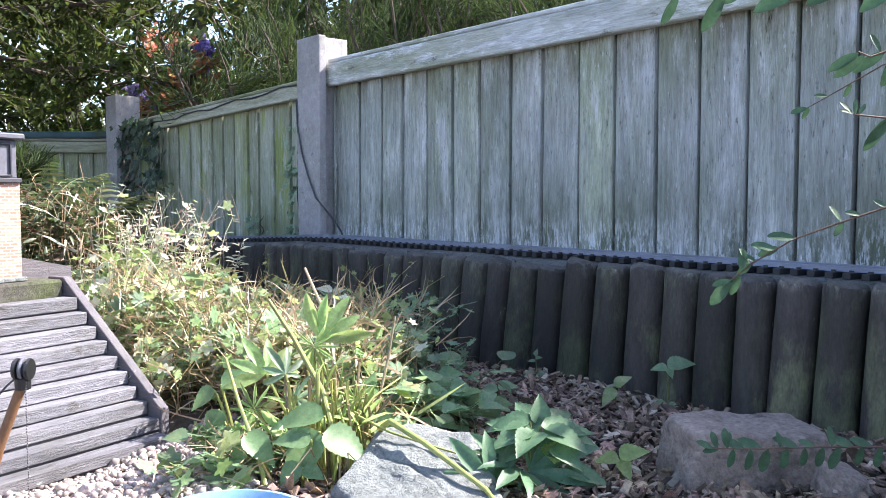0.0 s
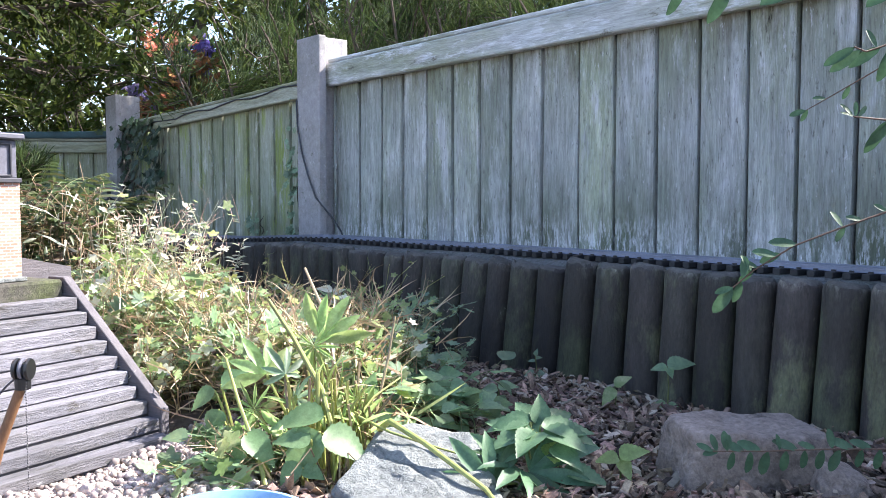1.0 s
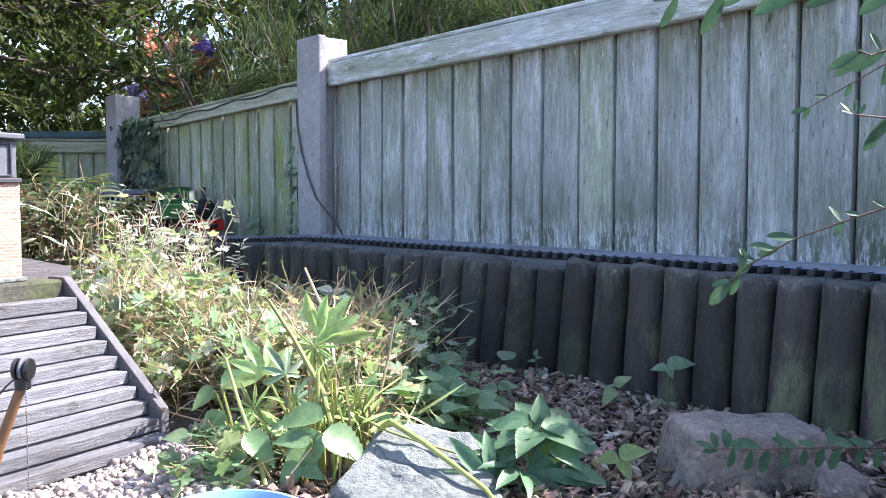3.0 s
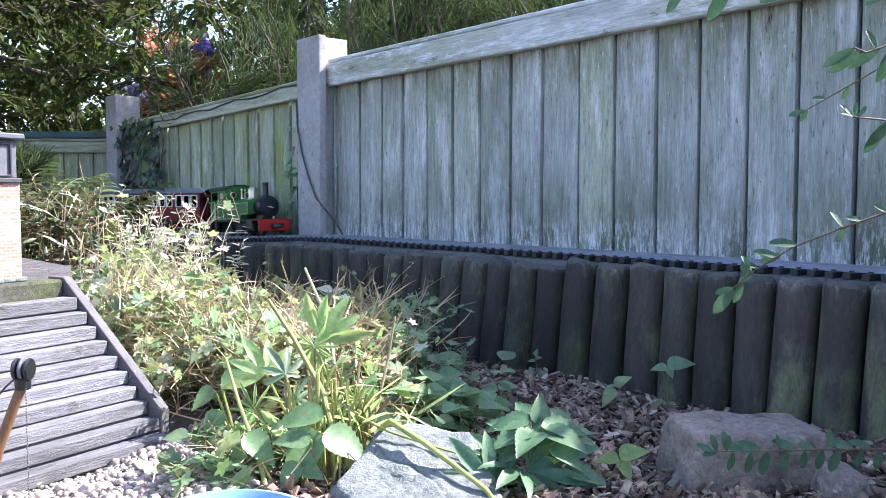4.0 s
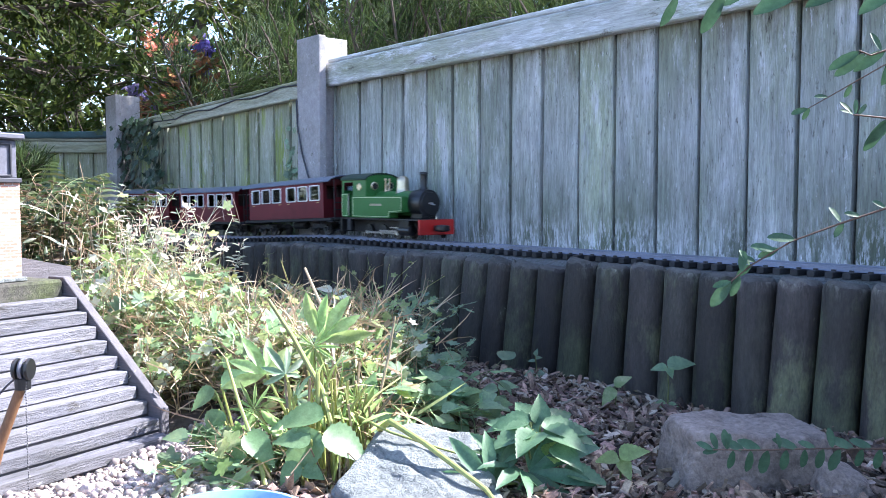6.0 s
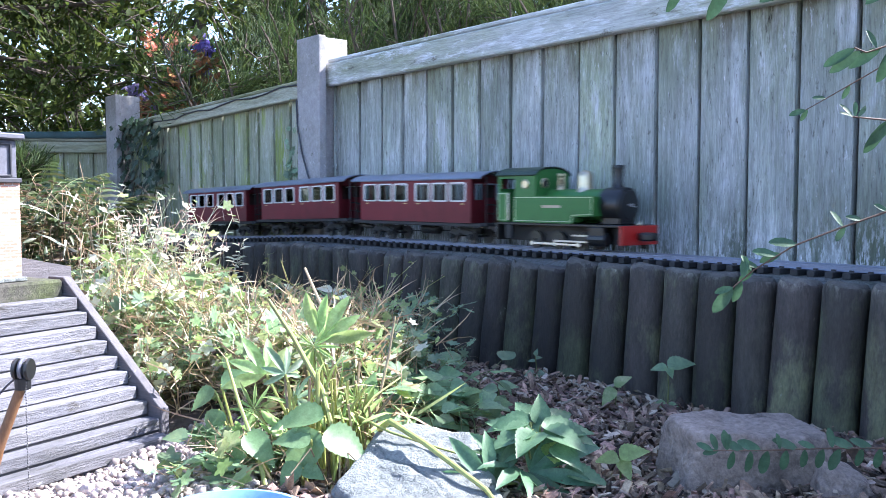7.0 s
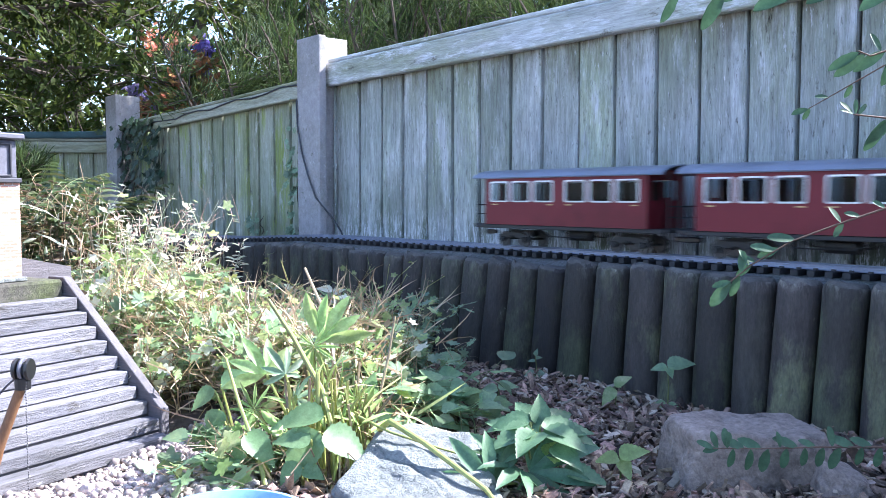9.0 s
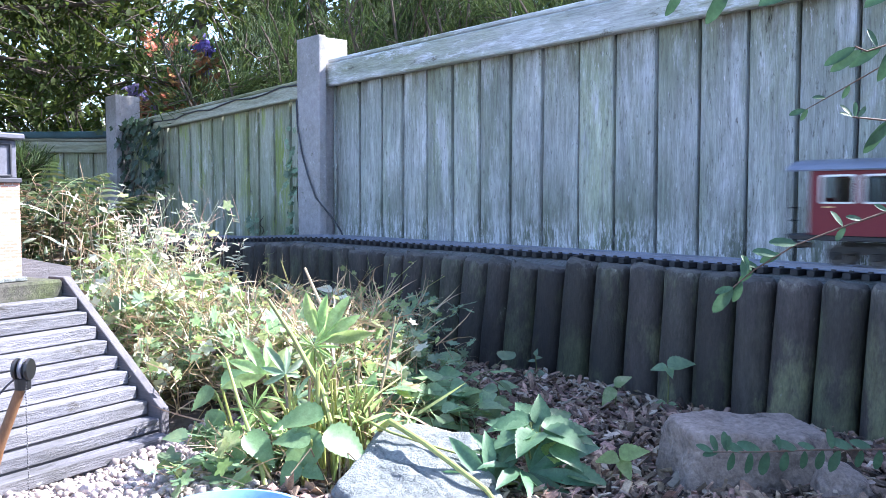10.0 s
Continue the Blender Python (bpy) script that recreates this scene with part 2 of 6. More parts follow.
# ---- ground ----
def lift(x, y):
    """Height of the ground: flat near the stones, a planted bank towards the far left."""
    bank = 0.10 * smooth01((y - 1.3) / 0.9) * smooth01((-0.3 - x) / 0.4)
    h = bank + 0.012 * noise.noise(Vector((x * 5, y * 5, 0))) + 0.005 * noise.noise(Vector((x * 21, y * 21, 3)))
    h -= 0.020 * smooth01((-0.24 - x) / 0.1) * smooth01((1.34 - y) / 0.12)
    return h if abs(x) + abs(y) < 8 else 0.0


def ground():
    bm = bmesh.new()
    xs = [-400, -60, -12, -4] + [-3 + 0.06 * k for k in range(76)] + [2.2, 4, 12, 60, 400]
    ys = [-400, -60, -12, -3, -1] + [0.3 + 0.06 * k for k in range(62)] + [5, 7, 12, 60, 400]
    grid = [[bm.verts.new((x, y, lift(x, y))) for y in ys] for x in xs]
    for a, b in zip(grid, grid[1:]):
        for k in range(len(ys) - 1):
            bm.faces.new((a[k], b[k], b[k + 1], a[k + 1]))
    tagged(part("ground", bm, M_SOIL, smooth=True), "dark brown garden soil under bark and gravel", "ground", kind="structure")


ground()


def embankment():
    """The raised bed of the track, between log wall and fence."""
    bm = bmesh.new()
    rows = []
    ss = [-4.2 + 0.1 * k for k in range(76)]
    for s in ss:
        z = 0.217 - fall(s)
        rows.append([bm.verts.new((s, y, zz + 0.004 * noise.noise(Vector((s * 20, y * 30, 1))))) for y, zz in
                     ((-0.215, -0.05), (-0.215, z - 0.012), (-0.19, z), (-0.07, z), (-0.03, z + 0.006), (0.03, z + 0.008), (0.05, z), (0.05, -0.05))])
    for a, b in zip(rows, rows[1:]):
        for k in range(7):
            bm.faces.new((a[k], b[k], b[k + 1], a[k + 1]))
    bmesh.ops.recalc_face_normals(bm, faces=bm.faces)
    tagged(part("embankment", bm, M_BALLAST, m=FR), "dark gritty track bed behind the log edging", "embankment", kind="structure")


embankment()


# ---- log wall ----
LOG_TOPS = [-0.34, -0.272, -0.201, -0.138, -0.069, 0.005, 0.077, 0.144, 0.213, 0.277, 0.342, 0.418, 0.483, 0.554, 0.622, 0.691, 0.761, 0.829, 0.894, 0.962, 1.024, 1.092, 1.158]
LOG_TOPS = [-2.380 + 0.068 * k for k in range(30)] + LOG_TOPS + [1.158 + 0.066 * k for k in range(1, 10)]


def log_wall():
    w = thing("log_edging", "dark half-log retaining edging, leaning a little", "log edging", FR)
    rnd = random.Random(4)
    for s0, s1 in zip(LOG_TOPS, LOG_TOPS[1:]):
        s, wd = (s0 + s1) / 2, s1 - s0 - 0.0045
        lean = 1.2 + 5.4 * smooth01((s + 0.1) / 0.4) - 3.9 * smooth01((s - 0.66) / 0.16) + rnd.uniform(-0.7, 0.7)
        top = 0.2145 - fall(s) + 0.009 * smooth01((s - 0.59) / 0.04) - 0.003 * smooth01((s - 0.8) / 0.1) + rnd.uniform(-0.004, 0.003)
        bm = bmesh.new()
        n = 14
        prof = [(-wd * 0.5 * math.cos(math.pi * k / n), -0.037 * math.sin(math.pi * k / n) ** 0.72) for k in range(n + 1)]
        levels = [(-0.06, 1.0), (top * 0.3, 1.01), (top * 0.7, 0.995), (top - 0.011, 0.98), (top - 0.005, 0.93), (top, 0.80)]
        ph, sag = rnd.uniform(0, 9), rnd.uniform(-0.05, 0.05)
        rings = [[bm.verts.new((x * f, y * f + 0.003 * noise.noise(Vector((x * 40, z * 9, ph))), z + (sag * x + 0.006 * noise.noise(Vector((x * 50, y * 60, ph))) if z > top - 0.006 else 0)))
                  for x, y in prof] for z, f in levels]
        for a, b in zip(rings, rings[1:]):
            for k in range(n):
                bm.faces.new((a[k], a[k + 1], b[k + 1], b[k]))
        f = bm.faces.new(rings[-1])
        f.material_index = 1
        for a, b in zip(rings, rings[1:]):
            bm.faces.new((a[0], b[0], b[-1], a[-1]))
        bmesh.ops.recalc_face_normals(bm, faces=bm.faces)
        for fc in bm.faces:
            fc.smooth = fc is not f and len(fc.verts) == 4
            if min(v.co.z for v in fc.verts) > top - 0.0075:
                fc.material_index = 1
        part("log", bm, [M_LOG, M_LOG_TOP], w, m=pose(s - 0.21 * math.tan(radians(lean)), -0.218, 0, rnd.uniform(-0.8, 0.8), lean, 0))


log_wall()


# ---- fence ----
def board_mesh(width, z0, z1, rnd):
    bm = bmesh.new()
    # feather-edge: thick on one side, thin on the other
    x0, x1 = -width / 2, width / 2
    outline = [(x0, -0.003), (x0 + 0.0015, -0.0050), (x1 - 0.0020, -0.0100), (x1, -0.0085), (x1, 0.008), (x0, 0.008)]
    lv = [z0, z0 + (z1 - z0) * 0.33, z0 + (z1 - z0) * 0.66, z1]
    ph = rnd.uniform(0, 50)
    rings = [[bm.verts.new((x + 0.0012 * noise.noise(Vector((x * 9, z * 4, ph))), y, z)) for x, y in outline] for z in lv]
    for a, b in zip(rings, rings[1:]):
        for k in range(6):
            bm.faces.new((a[k], a[(k + 1) % 6], b[(k + 1) % 6], b[k]))
    bm.faces.new(rings[0][::-1])
    bm.faces.new(rings[-1])
    bmesh.ops.recalc_face_normals(bm, faces=bm.faces)
    return bm


def fence_panel(s0, s1, joints, pitch, top0, top1, rail_h, label, m=FR, wood=M_FENCE, rail=M_FENCE_RAIL, gap=0.0045):
    """Boards between two posts, with a rail and a capping; top0 and top1: heights of the cap at its two ends."""
    f = thing("close_board_fence", label, "fence", m, "fence panels")
    rnd = random.Random(int(abs(s0) * 100))
    edges = list(joints)
    while edges[0] > s0:
        edges.insert(0, edges[0] - pitch)
    while edges[-1] < s1:
        edges.append(edges[-1] + pitch)
    top = lambda q: top0 + (top1 - top0) * (q - s0) / (s1 - s0)
    for a, b in zip(edges, edges[1:]):
        a, b = max(a, s0), min(b, s1)
        if b - a > 0.01:
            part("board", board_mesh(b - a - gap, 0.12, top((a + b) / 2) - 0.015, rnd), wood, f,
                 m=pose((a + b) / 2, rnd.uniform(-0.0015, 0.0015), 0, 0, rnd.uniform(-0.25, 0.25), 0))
    bm = bmesh.new()
    box(bm, s0, s1, -0.034, -0.008, -rail_h, 0.0, 0.003)
    for v in bm.verts:
        v.co.z += top(v.co.x)
    part("top_rail", bm, rail, f, "pale weathered rail")
    bm = bmesh.new()
    box(bm, s0, s1, -0.026, 0.035, 0.003, 0.0145, 0.003)
    for v in bm.verts:
        v.co.z += top(v.co.x)
    part("capping", bm, rail, f)
    bm = boxed(s0, s1, 0.020, 0.026, 0.1, 0.0, bevel=0.0)
    for v in bm.verts:
        v.co.z = 0.1 if v.co.z > 0.05 else top(v.co.x) - 0.03
    part("backing_board", bm, wood, f)
    return f


JOINTS = [-0.476, -0.355, -0.25, -0.157, -0.055, 0.046, 0.143, 0.246, 0.343, 0.45, 0.546, 0.647, 0.742, 0.841, 0.933, 1.031]
JOINTS_OLD = [-1.585, -1.476, -1.387, -1.292, -1.206, -1.119, -1.019, -0.944, -0.838, -0.734]
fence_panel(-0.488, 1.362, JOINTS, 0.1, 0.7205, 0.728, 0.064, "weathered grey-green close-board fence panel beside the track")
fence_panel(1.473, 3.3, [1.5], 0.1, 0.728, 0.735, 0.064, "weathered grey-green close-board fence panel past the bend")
fence_panel(-2.085, -0.557, JOINTS_OLD, 0.098, 0.643, 0.680, 0.043, "sloping grey-green close-board fence panel with ivy", FR, M_FENCE_OLD, M_RAIL_OLD, 0.008)


def fence_post(s, top, m=FR):
    p = thing("fence_post", "square grey concrete fence post with worn arrises", "fence post", m @ pose(s, 0, 0), "fence posts")
    bm = bmesh.new()
    # slotted section: the panels stand in grooves down both sides
    outline = [(0, -0.07), (0.123, -0.07), (0.123, -0.046), (0.095, -0.042), (0.095, 0.022), (0.096, 0.026), (0.096, 0.046), (0, 0.046), (0, 0.026), (0.028, 0.022), (0.028, -0.042), (0, -0.046)]
    lo = [bm.verts.new((x, y, -0.1)) for x, y in outline]
    hi = [bm.verts.new((x, y, top)) for x, y in outline]
    for k in range(12):
        bm.faces.new((lo[k], lo[(k + 1) % 12], hi[(k + 1) % 12], hi[k]))
    bm.faces.new(hi)
    bm.faces.new(lo[::-1])
    bmesh.ops.recalc_face_normals(bm, faces=bm.faces)
    bmesh.ops.bevel(bm, geom=bm.edges[:], offset=0.004, segments=2, affect="EDGES", profile=0.6)
    part("shaft", bm, M_POST, p)
    return p


fence_post(-0.587, 0.799)
fence_post(-2.205, 0.775)
fence_post(1.36, 0.80)
# the far panel turns away from the line
FAR = pose(-1.48, 3.95, 0, 0, 0, -4)
fence_panel(-1.83, -0.02, [-0.1], 0.07, 0.60, 0.585, 0.05, "shaded far fence panel with a teal capping", FAR, M_FENCE_OLD, M_RAIL_OLD)


# ---- track ----
def track():
    t = thing("railway_track", "narrow-gauge model railway track on black sleepers", "railway track", FR)
    ss = [-1.6 + 0.1 * k for k in range(46)]
    for y in (-0.0225, 0.0225):
        bm = bmesh.new()
        prof = [(-0.0030, 0), (0.0030, 0), (0.0009, 0.0016), (0.0009, 0.0048), (0.0021, 0.0054), (0.0021, 0.0075), (-0.0021, 0.0075), (-0.0021, 0.0054), (-0.0009, 0.0048), (-0.0009, 0.0016)]
        rings = [[bm.verts.new((s, TRACK_Y + y + a, RAIL_TOP - 0.0075 - fall(s) + b)) for a, b in prof] for s in ss]
        for a, b in zip(rings, rings[1:]):
            for k in range(len(prof)):
                bm.faces.new((a[k], b[k], b[(k + 1) % len(prof)], a[(k + 1) % len(prof)]))
        part("rail", bm, M_RAIL, t, "dull steel rail")
    bm = boxed(-0.006, 0.006, -0.044, 0.044, -0.010, 0.0, bevel=0.001)
    for y in (-0.0225, 0.0225):
        for d in (-0.005, 0.005):
            box(bm, -0.003, 0.003, y + d - 0.002, y + d + 0.002, 0.0, 0.0025)
    me = mesh_of(bm, "sleeper", M_SLEEPER)
    s, rnd = -1.58, random.Random(2)
    while s < 1.7:
        part("sleeper", me, None, t, m=pose(s, TRACK_Y, RAIL_TOP - 0.0075 - fall(s), 0, 0, rnd.uniform(-1, 1)))
        s += 0.0268


track()


# ---- steps, building, stones ----
ST = pose(-0.394, 1.2275, 0, 0, 0, 59.0)      # x along the treads, y up the flight


def steps():
    t = thing("garden_steps", "small weathered grey timber steps on the gravel", "steps", ST)
    rnd = random.Random(8)
    for k in range(10):
        y, z = 0.0218 * k - 0.010, 0.0204 * k
        worn = rnd.uniform(-0.001, 0.001)
        part("tread", boxed(-0.5, -0.0045 - abs(rnd.gauss(0, 0.002)), y + worn, y + 0.030, z - (0.0176 if k < 4 else 0.0192), z + worn, bevel=0.0012), M_DECK, t, m=pose(0, 0, 0, 0, 0, rnd.uniform(-0.7, 0.7)))
    bm = bmesh.new()
    prism(bm, [(0.010, -0.025), (0.010, 0.032), (0.225, 0.212), (0.262, 0.212), (0.262, 0.15), (0.055, -0.025)], 0, 0.015)
    bmesh.ops.bevel(bm, geom=bm.edges[:], offset=0.001, segments=1, affect="EDGES")
    part("stringer", bm, M_STRING, t, m=pose(0.012, 0, 0, 0, 0, 90))
    # dark strips stand in for the shade in the open gaps under the treads
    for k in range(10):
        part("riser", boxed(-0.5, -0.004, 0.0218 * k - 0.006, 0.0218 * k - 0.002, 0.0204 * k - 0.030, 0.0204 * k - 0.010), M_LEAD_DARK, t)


steps()


def block_stone(name, label, at, planes, material, seed, groove=None, rough=1.0):
    """A split block: the body inside a few planes (normal, distance), its arrises rounded and its faces roughened."""
    ns = np.array([Vector(n).normalized()[:] for n, d in planes])
    ds = np.array([d for n, d in planes])
    bm = bmesh.new()
    bmesh.ops.create_icosphere(bm, subdivisions=6, radius=1.0)
    for v in bm.verts:
        d = v.co.normalized()
        f = np.maximum(ns @ np.array(d[:]), 0) / ds
        q = d * float((f ** 22).sum() ** (-1 / 22))
        r = 0.007 * noise.noise(q * 16 + Vector((seed, 0, 0))) + 0.0035 * noise.noise(q * 48 + Vector((seed, 5, 0))) - 0.004 * abs(noise.noise(q * 30 + Vector((seed, 2, 9)))) + 0.0012 * noise.noise(q * 170)
        if groove:
            (gx, gy), c = groove
            r -= 0.0035 * max(0.0, 1 - abs(q.x * gx + q.y * gy - c + 0.010 * noise.noise(q * 22)) / 0.0022)
        v.co = q + d * r * rough
    ob = part(name, bm, material, m=pose(*at), smooth=True)
    return tagged(ob, label, "stone")


block_stone("pale_stone", "large pale grey stone with a flat sloping top and a crack", (-0.042, 0.967, 0.002),
            [((-0.02, -0.30, 1), 0.040), ((-1, 0.30, 0.35), 0.068), ((-0.5, 1, 0.25), 0.075), ((0.4, 1, 0.2), 0.082), ((1, 0.1, 0.25), 0.098), ((0, -1, 0.2), 0.10), ((0, 0, -1), 0.05), ((-0.8, -0.7, 0.2), 0.090)], M_STONE, 2, ((0.707, 0.707), -0.014))
block_stone("brown_rock", "blocky brown rock on bark mulch", (0.362, 1.010, 0.018),
            [((0.04, -0.02, 1), 0.053), ((-1, -0.12, 0.14), 0.094), ((0, -1, -0.02), 0.052), ((0.55, -1, 0.25), 0.075), ((1, 0.1, 0.22), 0.088), ((0, 1, 0.15), 0.066), ((-0.5, 1, 0.2), 0.075), ((0, 0, -1), 0.06), ((0.3, -0.6, 1), 0.074)], M_ROCK, 7, None, 1.1)
block_stone("small_rock", "small brown rock beside the larger one", (0.445, 0.968, 0.0),
            [((0.5, -0.2, 1), 0.030), ((-1, 0, 0.3), 0.034), ((1, -0.2, 0.5), 0.034), ((0, -1, 0.4), 0.036), ((0, 1, 0.2), 0.036), ((0, 0, -1), 0.03)], M_ROCK, 3)


# ---- train ----
M_GLASS = bpy.data.materials.new("window_glass")
M_GLASS.use_nodes = True
gn, gl = M_GLASS.node_tree.nodes, M_GLASS.node_tree.links
clear, shine, mixed, fres = gn.new("ShaderNodeBsdfTransparent"), gn.new("ShaderNodeBsdfGlossy"), gn.new("ShaderNodeMixShader"), gn.new("ShaderNodeFresnel")
clear.inputs[0].default_value = (0.80, 0.84, 0.86, 1)
shine.inputs["Roughness"].default_value, fres.inputs["IOR"].default_value = 0.02, 1.16
gl.new(fres.outputs[0], mixed.inputs[0])
gl.new(clear.outputs[0], mixed.inputs[1])
gl.new(shine.outputs[0], mixed.inputs[2])
gl.new(mixed.outputs[0], gn["Material Output"].inputs["Surface"])
WHEELS, RODS, SWAY = [], [], []


def wheelset_mesh(radius, spokes=0):
    bm = bmesh.new()
    cyl(bm, (0, -0.03, 0), (0, 0.03, 0), 0.0022, n=8)
    for s in (-1, 1):
        y = 0.0225 * s
        lathe(bm, [(0.001, y - 0.003), (radius * 0.82, y - 0.003), (radius * 0.86, y - 0.0034), (radius, y - 0.0034), (radius, y + 0.0015), (radius * 0.8, y + 0.002), (0.001, y + 0.002)] if s < 0 else
              [(0.001, y + 0.003), (radius * 0.82, y + 0.003), (radius * 0.86, y + 0.0034), (radius, y + 0.0034), (radius, y - 0.0015), (radius * 0.8, y - 0.002), (0.001, y - 0.002)], (0, 0, 0), "Y", 20)
        for k in range(5):
            a = 2 * math.pi * k / 5
            lathe(bm, [(0.0016, y + s * 0.0028), (0.0016, y + s * 0.0042)], (radius * 0.55 * math.cos(a), 0, radius * 0.55 * math.sin(a)), "Y", 6)
    return bm


ME_COACH_WHEEL = mesh_of(wheelset_mesh(0.0158), "wheelset", mat("worn_wheel", (0.10, 0.10, 0.105), 0.45, 0.6, var=0.2, bump=0.05))
ME_DRIVER = mesh_of(wheelset_mesh(0.0175), "wheelset", mat("driving_wheel", (0.075, 0.075, 0.075), 0.4, 0.7, var=0.2, bump=0.05))


def frame_mesh():
    """A cream window frame with rounded corners."""
    bm = bmesh.new()
    w, h, t, r = 0.0255, 0.0208, 0.0028, 0.0048

    def loop(wd, ht, rad, y):
        out = []
        for cx, cz, a0 in ((1, 1, 0), (-1, 1, 90), (-1, -1, 180), (1, -1, 270)):
            for k in range(4):
                a = radians(a0 + 30 * k)
                out.append(bm.verts.new((cx * (wd - rad) + rad * math.cos(a), y, cz * (ht - rad) + rad * math.sin(a))))
        return out
    loops = [loop(w, h, r, 0.001), loop(w, h, r, -0.0022), loop(w - t, h - t, r * 0.6, -0.0022), loop(w - t, h - t, r * 0.6, 0.001)]
    for a, b in zip(loops, loops[1:] + loops[:1]):
        for k in range(16):
            bm.faces.new((a[k], a[(k + 1) % 16], b[(k + 1) % 16], b[k]))
    bmesh.ops.recalc_face_normals(bm, faces=bm.faces)
    return bm


ME_FRAME = mesh_of(frame_mesh(), "window_frame", M_CREAM)
ME_PANE = mesh_of(boxed(-0.0238, 0.0238, -0.0003, 0.0003, -0.0187, 0.0187), "pane", M_GLASS)
WINDOW_X = [sgn * (0.012 + 0.028 + k * 0.0605) for sgn in (-1, 1) for k in range(3)]


def roof_mesh(half_len, half_w, z0, rise, thick):
    bm = bmesh.new()
    n = 12
    arc = [(half_w * math.sin(radians(-75 + 150 * k / n)) / math.sin(radians(75)), z0 + rise * (math.cos(radians(-75 + 150 * k / n)) - math.cos(radians(75))) / (1 - math.cos(radians(75)))) for k in range(n + 1)]
    outline = arc + [(y * 0.985, z - thick) for y, z in arc[::-1]]
    a = [bm.verts.new((-half_len, y, z)) for y, z in outline]
    b = [bm.verts.new((half_len, y, z)) for y, z in outline]
    k = len(outline)
    for i in range(k):
        bm.faces.new((a[i], b[i], b[(i + 1) % k], a[(i + 1) % k]))
    for i in range(n):
        bm.faces.new((a[i], a[i + 1], a[k - 2 - i], a[k - 1 - i]))
        bm.faces.new((b[i + 1], b[i], b[k - 1 - i], b[k - 2 - i]))
    bmesh.ops.recalc_face_normals(bm, faces=bm.faces)
    return bm


def bogie(parent, x):
    b = part("bogie", boxed(-0.036, 0.036, -0.004, 0.004, 0.022, 0.034), M_FRAME_BLACK, parent, m=pose(x, 0, 0))
    for s in (-1, 1):
        bm = bmesh.new()
        prism(bm, [(-0.042, 0.014), (-0.042, 0.024), (-0.02, 0.030), (0.02, 0.030), (0.042, 0.024), (0.042, 0.014), (0.03, 0.012), (0.018, 0.019), (-0.018, 0.019), (-0.03, 0.012)], s * 0.0305 - 0.0015, s * 0.0305 + 0.0015)
        for dx in (-0.030, 0.030):
            box(bm, dx - 0.005, dx + 0.005, s * 0.034 - 0.003, s * 0.034 + 0.003, 0.010, 0.021, 0.001)
        for k in range(4):
            lathe(bm, [(0.0035, 0.0125 + 0.0018 * k), (0.0042, 0.0134 + 0.0018 * k)], (0, s * 0.0345, 0.004), "Z", 8)
        part("side_frame", bm, M_FRAME_BLACK, b)
    for dx in (-0.030, 0.030):
        w = part("wheelset", ME_COACH_WHEEL, None, b, m=pose(dx, 0, 0.0158))
        WHEELS.append((w, (dx, 0, 0.0158), 0.0158))
    return b


